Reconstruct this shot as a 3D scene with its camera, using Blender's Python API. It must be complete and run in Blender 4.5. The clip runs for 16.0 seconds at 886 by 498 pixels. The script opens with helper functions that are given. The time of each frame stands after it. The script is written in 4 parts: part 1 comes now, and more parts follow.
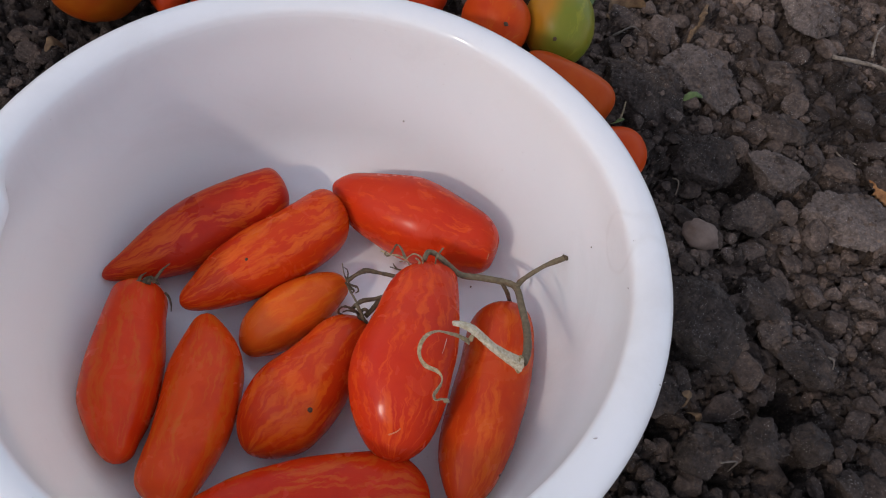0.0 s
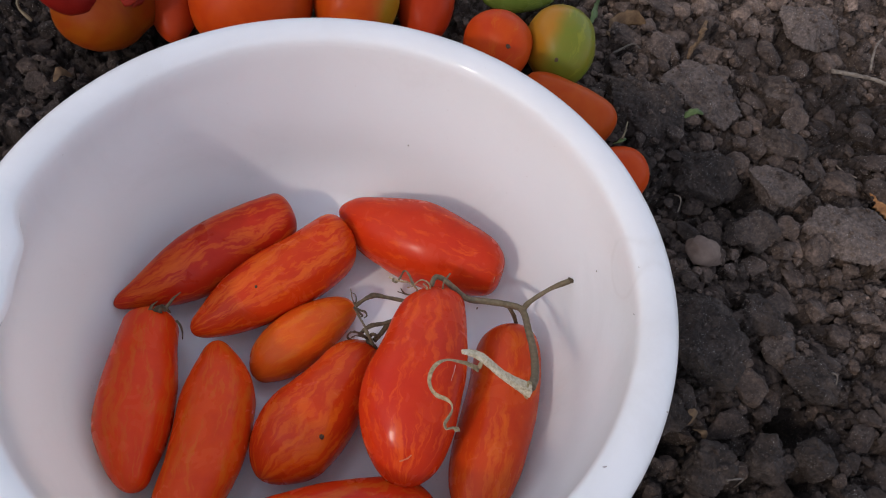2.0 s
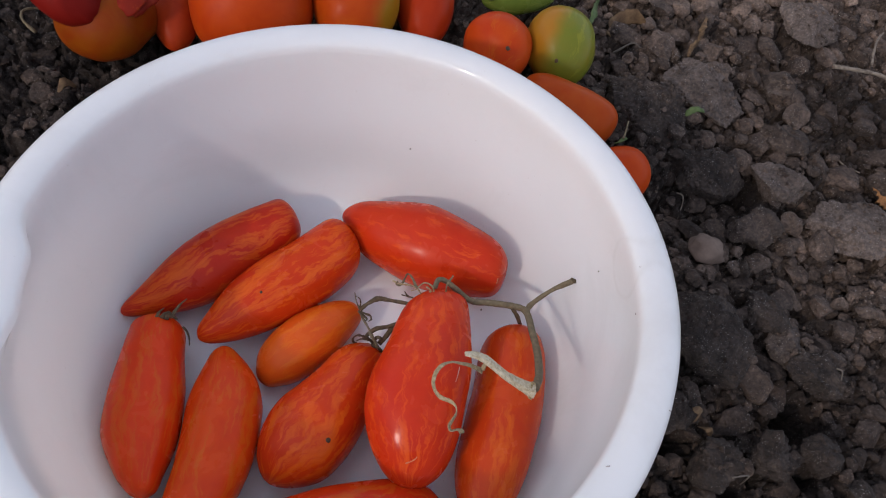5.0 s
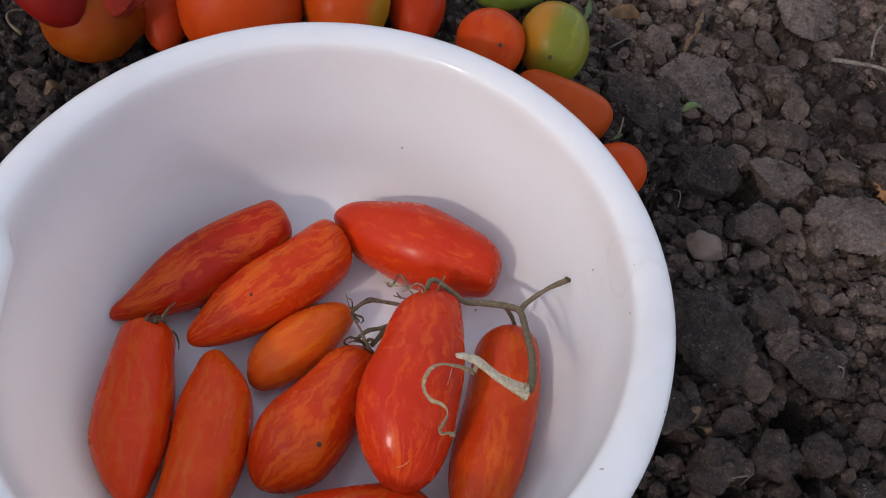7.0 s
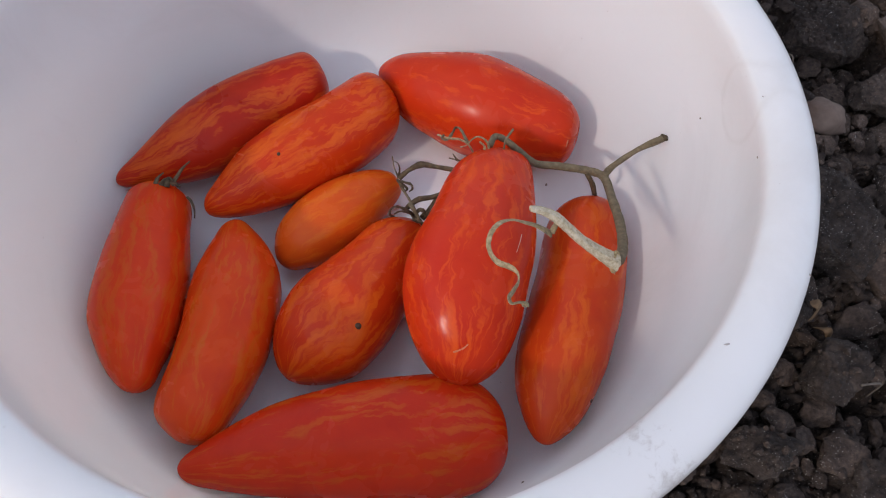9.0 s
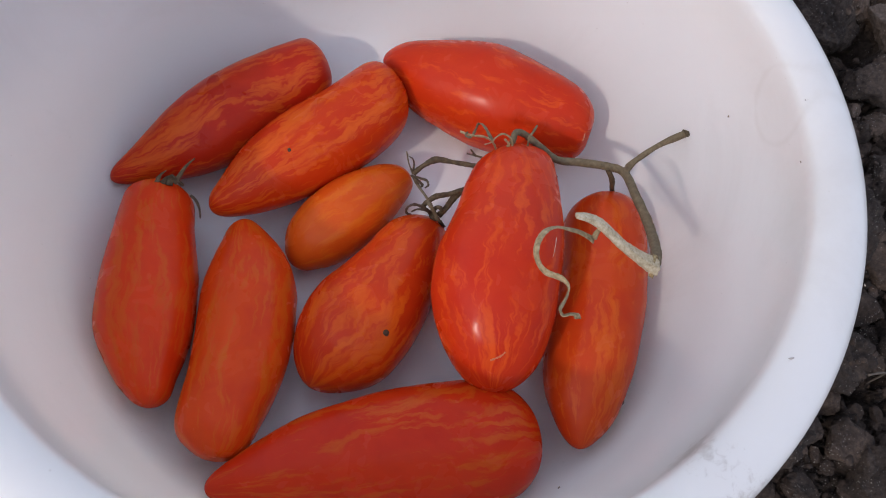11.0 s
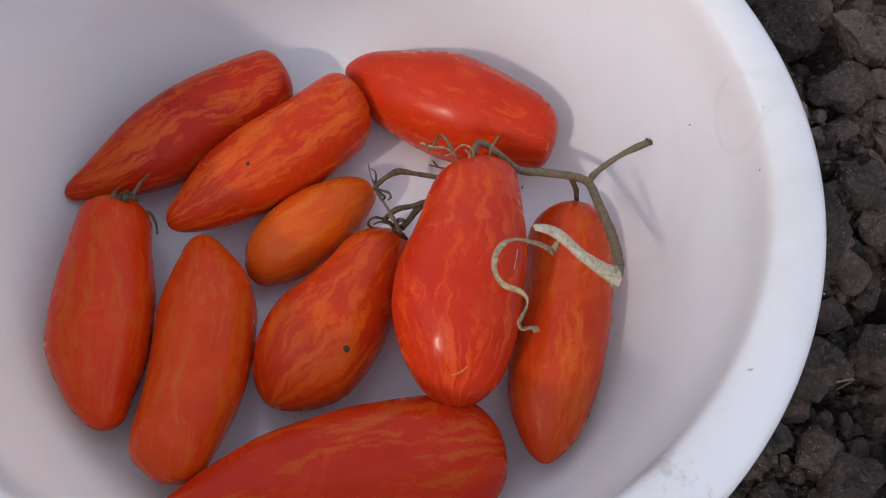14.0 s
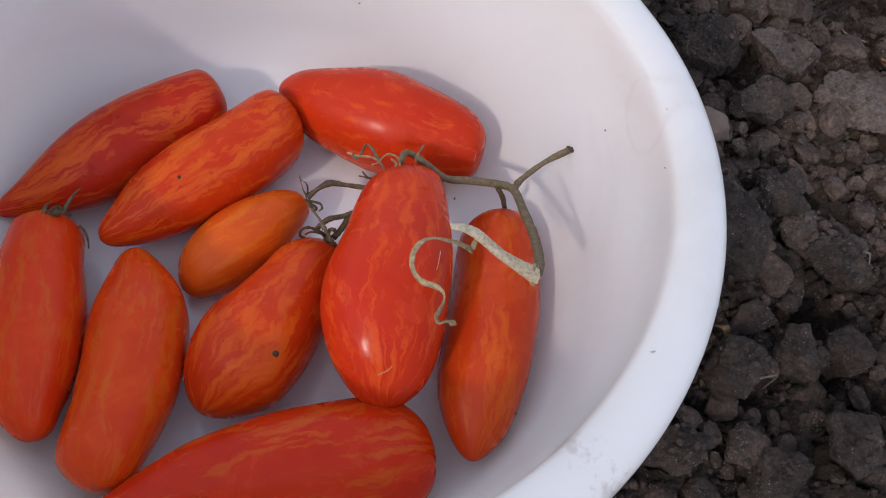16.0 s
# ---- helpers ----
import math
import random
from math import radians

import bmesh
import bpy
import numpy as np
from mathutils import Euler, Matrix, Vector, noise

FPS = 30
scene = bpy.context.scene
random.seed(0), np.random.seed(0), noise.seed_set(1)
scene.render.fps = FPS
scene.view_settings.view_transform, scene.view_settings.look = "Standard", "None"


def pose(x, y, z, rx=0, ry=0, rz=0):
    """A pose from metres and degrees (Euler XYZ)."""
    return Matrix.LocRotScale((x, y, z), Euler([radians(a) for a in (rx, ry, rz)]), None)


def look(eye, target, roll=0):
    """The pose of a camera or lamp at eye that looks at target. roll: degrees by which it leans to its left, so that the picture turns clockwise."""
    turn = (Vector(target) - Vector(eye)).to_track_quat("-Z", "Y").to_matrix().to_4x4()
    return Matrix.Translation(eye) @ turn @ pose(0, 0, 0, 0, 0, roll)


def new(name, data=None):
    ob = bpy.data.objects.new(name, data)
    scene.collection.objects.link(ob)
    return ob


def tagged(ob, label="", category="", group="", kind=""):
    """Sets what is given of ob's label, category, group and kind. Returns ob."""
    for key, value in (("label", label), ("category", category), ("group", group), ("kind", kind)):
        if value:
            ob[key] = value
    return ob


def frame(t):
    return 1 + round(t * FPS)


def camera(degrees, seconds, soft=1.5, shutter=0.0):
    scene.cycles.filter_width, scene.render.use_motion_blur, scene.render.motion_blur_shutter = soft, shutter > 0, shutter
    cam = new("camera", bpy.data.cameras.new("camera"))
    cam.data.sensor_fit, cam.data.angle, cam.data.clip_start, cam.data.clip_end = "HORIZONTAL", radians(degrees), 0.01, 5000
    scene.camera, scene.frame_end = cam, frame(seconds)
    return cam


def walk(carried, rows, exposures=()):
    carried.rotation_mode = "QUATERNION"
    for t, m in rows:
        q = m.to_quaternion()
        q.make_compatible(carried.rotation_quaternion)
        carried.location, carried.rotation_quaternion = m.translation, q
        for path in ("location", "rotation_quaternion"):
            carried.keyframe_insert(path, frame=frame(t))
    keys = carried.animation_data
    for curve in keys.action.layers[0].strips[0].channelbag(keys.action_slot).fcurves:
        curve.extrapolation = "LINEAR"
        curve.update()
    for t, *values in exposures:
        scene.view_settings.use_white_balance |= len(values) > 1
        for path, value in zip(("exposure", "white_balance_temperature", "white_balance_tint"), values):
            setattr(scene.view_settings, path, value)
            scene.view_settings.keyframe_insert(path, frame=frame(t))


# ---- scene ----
cam = camera(59.07, 16.0, soft=1.05)
ROWS = [
    (0.0, 0.0074, -0.1773, 0.4818, 26.22, -12.45, 10.86),
    (0.5, 0.0067, -0.1762, 0.4854, 25.58, -12.33, 10.79),
    (1.0, 0.0032, -0.1726, 0.4891, 26.27, -12.00, 9.47),
    (1.5, -0.0004, -0.1700, 0.4881, 26.29, -12.00, 9.58),
    (2.0, -0.0010, -0.1679, 0.4932, 26.44, -12.07, 10.16),
    (2.5, 0.0047, -0.1669, 0.4962, 26.78, -11.75, 10.29),
    (3.0, 0.0021, -0.1673, 0.4963, 26.92, -11.81, 9.68),
    (3.5, -0.0015, -0.1693, 0.4943, 27.05, -12.09, 9.84),
    (4.0, -0.0021, -0.1682, 0.4915, 27.22, -11.64, 9.20),
    (4.2, -0.0023, -0.1676, 0.4933, 27.06, -11.55, 9.23),
    (6.3, 0.0078, -0.1670, 0.4989, 26.37, -10.74, 9.97),
    (6.5, 0.0072, -0.1659, 0.4971, 26.38, -10.83, 9.79),
    (7.0, 0.0091, -0.1627, 0.4922, 26.64, -10.63, 9.09),
    (7.5, 0.0044, -0.1746, 0.4880, 27.37, -11.48, 9.43),
    (7.6, 0.0075, -0.1797, 0.4744, 27.86, -11.57, 10.26),
    (7.7, 0.0105, -0.1830, 0.4634, 28.01, -11.51, 10.80),
    (7.8, 0.0203, -0.1876, 0.4385, 27.89, -11.58, 11.08),
    (7.9, 0.0278, -0.1810, 0.4235, 26.29, -11.54, 11.08),
    (8.0, 0.0279, -0.1721, 0.4171, 24.77, -12.28, 10.62),
    (8.1, 0.0201, -0.1701, 0.4189, 24.59, -12.49, 10.36),
    (8.2, 0.0106, -0.1714, 0.4104, 25.05, -11.58, 10.72),
    (8.3, 0.0103, -0.1745, 0.4006, 24.88, -10.13, 11.11),
    (8.4, 0.0098, -0.1756, 0.3929, 23.47, -9.42, 12.06),
    (8.5, 0.0140, -0.1697, 0.3940, 22.53, -8.47, 11.83),
    (8.7, 0.0222, -0.1686, 0.3939, 22.63, -7.33, 11.48),
    (10.8, -0.0223, -0.1531, 0.3827, 19.71, -11.93, 8.99),
    (11.0, -0.0249, -0.1539, 0.3820, 20.16, -11.71, 8.80),
    (11.5, -0.0309, -0.1496, 0.3739, 20.22, -11.61, 8.69),
    (12.0, -0.0318, -0.1593, 0.3803, 21.00, -10.89, 8.05),
    (12.5, -0.0291, -0.1683, 0.3848, 21.69, -10.82, 7.64),
    (13.0, -0.0257, -0.1571, 0.3891, 20.62, -12.09, 8.23),
    (13.5, -0.0164, -0.1467, 0.3802, 20.68, -12.44, 7.84),
    (14.0, -0.0141, -0.1487, 0.3798, 21.09, -12.49, 7.57),
    (14.5, -0.0083, -0.1542, 0.3802, 21.86, -13.32, 7.51),
    (15.0, -0.0124, -0.1634, 0.3790, 22.27, -14.49, 7.46),
    (15.5, -0.0140, -0.1646, 0.3816, 22.56, -14.20, 4.87),
    (16.0, 0.0060, -0.1639, 0.3879, 24.22, -14.10, 5.34),
]
walk(cam, [(t, pose(x, y, z, rx, ry, rz)) for t, x, y, z, rx, ry, rz in ROWS], exposures=[(0.0, 0.91, 7000, 14), (2.0, 0.95, 7000, 14), (7.5, 0.95, 7000, 14), (8.5, 1.02, 7000, 14), (14.5, 1.01, 7000, 14), (16.0, 1.07, 7000, 14)])

# ---- world, sun, exposure ----
SUN_AZ, SUN_EL = radians(-132), radians(34)
TO_SUN = Vector((math.cos(SUN_AZ) * math.cos(SUN_EL), math.sin(SUN_AZ) * math.cos(SUN_EL), math.sin(SUN_EL)))
world = bpy.data.worlds.new("hazy_sky")
scene.world = world
world.use_nodes = True
wn = world.node_tree.nodes
sky = wn.new("ShaderNodeTexSky")
sky.sky_type = "NISHITA"
sky.sun_disc = False
sky.sun_elevation = SUN_EL
sky.sun_rotation = math.atan2(TO_SUN.x, TO_SUN.y)
sky.dust_density, sky.air_density, sky.ozone_density = 1.1, 1.0, 1.0
wn["Background"].inputs["Strength"].default_value = 0.15
# a thin, even veil of cloud over the clear sky
veil = wn.new("ShaderNodeMix")
veil.data_type = "RGBA"
veil.inputs["Factor"].default_value = 0.6
veil.inputs[7].default_value = (2.98, 3.40, 4.30, 1)
world.node_tree.links.new(sky.outputs["Color"], veil.inputs[6])
world.node_tree.links.new(veil.outputs[2], wn["Background"].inputs["Color"])
sun_data = bpy.data.lights.new("sun", "SUN")
sun_data.energy, sun_data.angle, sun_data.color = 0.50, radians(2.0), (1.0, 0.91, 0.84)
sun = new("sun", sun_data)
sun.matrix_world = look(TO_SUN * 5, (0, 0, 0))


# ---- materials ----
def material(name, rough=0.5, spec=0.5):
    m = bpy.data.materials.new(name)
    m.use_nodes = True
    p = m.node_tree.nodes["Principled BSDF"]
    p.inputs["Roughness"].default_value = rough
    p.inputs["Specular IOR Level"].default_value = spec
    return m, m.node_tree.nodes, m.node_tree.links, p


def noise_node(nodes, links, scale, detail=4.0, rough=0.55, distort=0.0, vec=None):
    n = nodes.new("ShaderNodeTexNoise")
    n.inputs["Scale"].default_value = scale
    n.inputs["Detail"].default_value = detail
    n.inputs["Roughness"].default_value = rough
    n.inputs["Distortion"].default_value = distort
    if vec is not None:
        links.new(vec, n.inputs["Vector"])
    return n


def ramp_node(nodes, links, fac, stops):
    r = nodes.new("ShaderNodeValToRGB")
    els = r.color_ramp.elements
    while len(els) < len(stops):
        els.new(0.5)
    for e, (pos, col) in zip(els, stops):
        e.position = pos
        e.color = (*col, 1) if len(col) == 3 else col
    links.new(fac, r.inputs["Fac"])
    return r


def mix_node(nodes, links, fac, a, b, blend="MIX"):
    m = nodes.new("ShaderNodeMix")
    m.data_type, m.blend_type = "RGBA", blend
    for sock, val in ((m.inputs["Factor"], fac), (m.inputs["A"], a), (m.inputs["B"], b)):
        if isinstance(val, bpy.types.NodeSocket):
            links.new(val, sock)
        elif isinstance(val, tuple):
            sock.default_value = (*val, 1)
        else:
            sock.default_value = val
    return m.outputs["Result"]


def bump_node(nodes, links, height, strength, dist, p, normal=None):
    b = nodes.new("ShaderNodeBump")
    b.inputs["Strength"].default_value = strength
    b.inputs["Distance"].default_value = dist
    links.new(height, b.inputs["Height"])
    if normal is not None:
        links.new(normal, b.inputs["Normal"])
    links.new(b.outputs["Normal"], p.inputs["Normal"])
    return b.outputs["Normal"]


def tomato_skin(name, red, deep, stripe, amount=0.5, rough=0.22, blush=None, side=1.0, tip=None, gloss=0.16):
    """Glossy tomato skin: ragged paler flames along the fruit's length, laid round its axis (local x), over a mottled ground."""
    m, nodes, links, p = material(name, rough, gloss)

    def math_node(op, a, b=None, c=None):
        n = nodes.new("ShaderNodeMath")
        n.operation = op
        for sock, val in zip(n.inputs, (a, b, c)):
            if isinstance(val, bpy.types.NodeSocket):
                links.new(val, sock)
            elif val is not None:
                sock.default_value = val
        return n.outputs[0]

    tc = nodes.new("ShaderNodeTexCoord")
    info = nodes.new("ShaderNodeObjectInfo")
    shift = nodes.new("ShaderNodeVectorMath")
    shift.operation = "MULTIPLY_ADD"
    links.new(info.outputs["Random"], shift.inputs[0])
    shift.inputs[1].default_value = (3.1, 5.7, 2.3)
    links.new(tc.outputs["Object"], shift.inputs[2])
    sep = nodes.new("ShaderNodeSeparateXYZ")
    links.new(tc.outputs["Object"], sep.inputs[0])
    # the way round the fruit, in metres of a girth of 20 mm; the seam lies underneath
    round_it = math_node("MULTIPLY", math_node("ARCTAN2", sep.outputs["Y"], sep.outputs["Z"]), 0.020)
    sway = noise_node(nodes, links, 26, 2.0, 0.5, 0.0, shift.outputs[0])
    jag = noise_node(nodes, links, 150, 2.0, 0.6, 0.0, shift.outputs[0])
    bent = math_node("MULTIPLY_ADD", sway.outputs["Fac"], 0.014, round_it)
    bent = math_node("MULTIPLY_ADD", jag.outputs["Fac"], 0.0050, bent)

    def flames(along, across, detail, place):
        vec = nodes.new("ShaderNodeCombineXYZ")
        links.new(math_node("MULTIPLY_ADD", sep.outputs["X"], along, place), vec.inputs["X"])
        links.new(math_node("MULTIPLY", bent, across), vec.inputs["Y"])
        links.new(math_node("MULTIPLY", info.outputs["Random"], 37.0), vec.inputs["Z"])
        return noise_node(nodes, links, 1.0, detail, 0.6, 0.25, vec.outputs[0]).outputs["Fac"]

    broad = flames(26, 190, 3.0, 0.0)
    fine_flames = flames(85, 520, 3.0, 9.0)
    area = noise_node(nodes, links, 26, 1.5, 0.5, 0.3, shift.outputs[0])
    both = math_node("MULTIPLY_ADD", fine_flames, 0.42, math_node("MULTIPLY", broad, 0.63))
    both = math_node("MULTIPLY_ADD", area.outputs["Fac"], 0.22, both)
    lo = 0.745 - 0.20 * amount
    mask = ramp_node(nodes, links, both, [(lo - 0.012, (0, 0, 0)), (lo + 0.030, (0.50,) * 3), (lo + 0.12, (0.95,) * 3)])
    mott = noise_node(nodes, links, 45, 3, 0.6, 0.5, shift.outputs[0])
    ground_col = ramp_node(nodes, links, mott.outputs["Fac"], [(0.30, deep), (0.66, red)])
    # soft orange cast that follows the flames, and their ragged core
    cast = ramp_node(nodes, links, flames(9, 60, 2.0, 4.0), [(0.45, (0, 0, 0)), (0.75, (0.35,) * 3)])
    half = tuple(0.5 * (q + w) for q, w in zip(red, stripe))
    col = mix_node(nodes, links, cast.outputs["Color"], ground_col.outputs["Color"], half) if amount > 0.05 else ground_col.outputs["Color"]
    if amount > 0.05:
        col = mix_node(nodes, links, mask.outputs["Color"], col, stripe)
    if blush:
        # another ripeness on one flank, with an uneven edge
        flank = math_node("MULTIPLY_ADD", sep.outputs["Y"], 22.0 * side, area.outputs["Fac"])
        over = ramp_node(nodes, links, flank, [(0.62, (0, 0, 0)), (0.95, (0.9, 0.9, 0.9))])
        col = mix_node(nodes, links, over.outputs["Color"], col, blush)
    if tip:
        # less ripe towards the blossom tip
        end = math_node("MULTIPLY_ADD", sep.outputs["X"], -26.0, area.outputs["Fac"])
        over = ramp_node(nodes, links, end, [(1.22, (0, 0, 0)), (1.75, (0.7, 0.7, 0.7))])
        col = mix_node(nodes, links, over.outputs["Color"], col, tip)
    links.new(col, p.inputs["Base Color"])
    fine = noise_node(nodes, links, 900, 2, 0.5, 0, tc.outputs["Object"])
    rr = ramp_node(nodes, links, mott.outputs["Fac"], [(0.3, (rough - 0.04,) * 3), (0.7, (rough + 0.10,) * 3)])
    links.new(rr.outputs["Color"], p.inputs["Roughness"])
    low = noise_node(nodes, links, 60, 2, 0.5, 0, tc.outputs["Object"])
    n1 = bump_node(nodes, links, low.outputs["Fac"], 0.24, 0.002, p)
    bump_node(nodes, links, fine.outputs["Fac"], 0.08, 0.0003, p, n1)
    p.inputs["Subsurface Weight"].default_value = 0.04
    p.inputs["Subsurface Radius"].default_value = (0.006, 0.0015, 0.0006)
    p.inputs["Subsurface Scale"].default_value = 1.0
    return m


RED = tomato_skin("tomato_red", (0.5622, 0.0281, 0.0054), (0.4819, 0.0187, 0.0045), (0.5460, 0.0802, 0.0081), 0.42)
SCARLET = tomato_skin("tomato_scarlet", (0.5319, 0.0320, 0.0066), (0.4606, 0.0195, 0.0057), (0.6331, 0.0735, 0.0095), 0.36)
FLAMED = tomato_skin("tomato_flamed", (0.5319, 0.0320, 0.0066), (0.4606, 0.0195, 0.0057), (0.6331, 0.0735, 0.0095), 0.50)
SMOOTH_RED = tomato_skin("tomato_smooth_red", (0.6578, 0.0466, 0.0059), (0.5823, 0.0297, 0.0049), (0.5999, 0.0847, 0.0089), 0.46)
SMOOTH_ORANGE = tomato_skin("tomato_smooth_orange", (0.6487, 0.0578, 0.0059), (0.5639, 0.0356, 0.0059), (0.5999, 0.0971, 0.0089), 0.46)
DULL_RED = tomato_skin("tomato_dull_red", (0.4720, 0.0228, 0.0063), (0.3798, 0.0147, 0.0054), (0.5707, 0.0848, 0.0099), 0.50, 0.30)
ORANGE_RED = tomato_skin("tomato_orange_red", (0.5647, 0.0403, 0.0054), (0.4846, 0.0241, 0.0054), (0.6434, 0.0966, 0.0090), 0.52)
ORANGE = tomato_skin("tomato_orange", (0.6547, 0.0958, 0.0089), (0.5982, 0.0623, 0.0079), (0.6848, 0.1412, 0.0119), 0.35, tip=(0.44, 0.140, 0.011))
BROWN_ORANGE = tomato_skin("tomato_brown_orange", (0.5621, 0.0569, 0.0081), (0.4946, 0.0360, 0.0072), (0.6094, 0.0977, 0.0117), 0.34)
PLAIN_RED = tomato_skin("tomato_plain_red", (0.3520, 0.0294, 0.0057), (0.2992, 0.0221, 0.0047), (0.3696, 0.0552, 0.0076), 0.0, 0.36, gloss=0.08)
TAWNY = tomato_skin("tomato_tawny", (0.2904, 0.0294, 0.0057), (0.2288, 0.0184, 0.0047), (0.3696, 0.0736, 0.0095), 0.0, 0.36, tip=(0.48, 0.17, 0.012), gloss=0.08)
EGG_RED = tomato_skin("tomato_egg_red", (0.4400, 0.0506, 0.0066), (0.3696, 0.0276, 0.0057), (0.4400, 0.0920, 0.0095), 0.12, 0.36, gloss=0.08)
PLAIN_ORANGE = tomato_skin("tomato_plain_orange", (0.3960, 0.0442, 0.0047), (0.3520, 0.0313, 0.0047), (0.4048, 0.0828, 0.0076), 0.0, 0.36, gloss=0.08)
GOLD = tomato_skin("tomato_gold", (0.1936, 0.0423, 0.0029), (0.1760, 0.0202, 0.0029), (0.2816, 0.0736, 0.0076), 0.0, 0.36, gloss=0.08)
GOLD_BROWN = tomato_skin("tomato_gold_brown", (0.3520, 0.0552, 0.0076), (0.3168, 0.0386, 0.0057), (0.3696, 0.0828, 0.0095), 0.0, 0.36, gloss=0.08)
DEEP_RED = tomato_skin("tomato_deep_red", (0.1672, 0.0074, 0.0047), (0.1320, 0.0055, 0.0038), (0.3168, 0.0276, 0.0095), 0.0, 0.50, gloss=0.08)
GREEN = tomato_skin("tomato_green", (0.1144, 0.1334, 0.0133), (0.1496, 0.1288, 0.0133), (0.1936, 0.1840, 0.0190), 0.15, 0.34, (0.32, 0.125, 0.010), 1.0)
HALF_RIPE = tomato_skin("tomato_half_ripe", (0.3872, 0.0552, 0.0047), (0.3520, 0.0368, 0.0047), (0.4048, 0.0828, 0.0076), 0.0, 0.32, (0.24, 0.12, 0.008), -1.0, gloss=0.08)
DARK_GREEN = tomato_skin("tomato_unripe", (0.1056, 0.1564, 0.0285), (0.0792, 0.1196, 0.0190), (0.1584, 0.1840, 0.0380), 0.3)


# darker patches of the soil: place, and how much smaller than the widest
DARK_PATCHES = ((0.28, -0.04, -0.03), (-0.26, 0.17, 0.04), (0.215, 0.22, 0.05), (0.410, 0.335, 0.07))


def mottled(name, cols, scale, rough=0.8, bump=0.4, bump_scale=600, dist=0.0006, spec=0.3, island=False, grit=False):
    """Rough natural surface with two scales of colour and a fine relief."""
    m, nodes, links, p = material(name, rough, spec)
    tc = nodes.new("ShaderNodeTexCoord")
    geo = nodes.new("ShaderNodeNewGeometry")
    a = noise_node(nodes, links, scale, 5, 0.65, 0.2, geo.outputs["Position"])
    r = ramp_node(nodes, links, a.outputs["Fac"], [(0.28, cols[0]), (0.5, cols[1]), (0.74, cols[2])])
    col = r.outputs["Color"]
    if island:
        isl = ramp_node(nodes, links, geo.outputs["Random Per Island"], [(0.0, (0.66, 0.66, 0.67)), (0.7, (0.98, 0.97, 0.96)), (1.0, (1.22, 1.19, 1.16))])
        col = mix_node(nodes, links, 1.0, col, isl.outputs["Color"], "MULTIPLY")
    links.new(col, p.inputs["Base Color"])
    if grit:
        # darker patches of soil with uneven edges
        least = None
        for x, y, smaller in DARK_PATCHES:
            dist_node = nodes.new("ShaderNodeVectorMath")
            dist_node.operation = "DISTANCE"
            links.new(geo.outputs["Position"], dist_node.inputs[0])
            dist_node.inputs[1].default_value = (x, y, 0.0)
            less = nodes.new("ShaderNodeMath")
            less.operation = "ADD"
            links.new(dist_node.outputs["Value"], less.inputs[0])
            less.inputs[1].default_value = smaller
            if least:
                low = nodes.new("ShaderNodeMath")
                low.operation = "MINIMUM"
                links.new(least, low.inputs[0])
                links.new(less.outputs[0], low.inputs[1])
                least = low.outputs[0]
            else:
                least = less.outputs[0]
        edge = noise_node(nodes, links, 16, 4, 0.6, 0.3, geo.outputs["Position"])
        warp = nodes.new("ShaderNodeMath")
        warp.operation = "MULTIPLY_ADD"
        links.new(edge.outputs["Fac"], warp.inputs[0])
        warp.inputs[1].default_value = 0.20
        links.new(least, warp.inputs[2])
        patch_tone = ramp_node(nodes, links, warp.outputs[0], [(0.20, (0.42, 0.425, 0.44)), (0.32, (1, 1, 1))])
        col = mix_node(nodes, links, 1.0, col, patch_tone.outputs["Color"], "MULTIPLY")
        grain = noise_node(nodes, links, 380, 3, 0.6, 0, geo.outputs["Position"])
        gr = ramp_node(nodes, links, grain.outputs["Fac"], [(0.30, (0.62, 0.61, 0.61)), (0.5, (1.0, 0.99, 0.98)), (0.70, (1.48, 1.43, 1.38))])
        col = mix_node(nodes, links, 1.0, col, gr.outputs["Color"], "MULTIPLY")
        # pale mineral grit, in clusters, its glints put into the colour
        g = noise_node(nodes, links, 1000, 1, 0.5, 0, geo.outputs["Position"])
        where = noise_node(nodes, links, 55, 3, 0.6, 0.3, geo.outputs["Position"])
        add = nodes.new("ShaderNodeMath")
        add.operation = "MULTIPLY_ADD"
        links.new(where.outputs["Fac"], add.inputs[0])
        add.inputs[1].default_value = 0.35
        links.new(g.outputs["Fac"], add.inputs[2])
        gm = ramp_node(nodes, links, add.outputs[0], [(0.89, (0, 0, 0)), (0.94, (0.7, 0.7, 0.7))])
        col = mix_node(nodes, links, gm.outputs["Color"], col, (0.40, 0.37, 0.34))
        links.new(col, p.inputs["Base Color"])
    b = noise_node(nodes, links, bump_scale, 6, 0.7, 0, geo.outputs["Position"])
    nrm = None
    if grit:
        w = noise_node(nodes, links, 95, 5, 0.65, 0.4, geo.outputs["Position"])
        nrm = bump_node(nodes, links, w.outputs["Fac"], 0.45, 0.005, p)
    bump_node(nodes, links, b.outputs["Fac"], bump, dist, p, nrm)
    return m


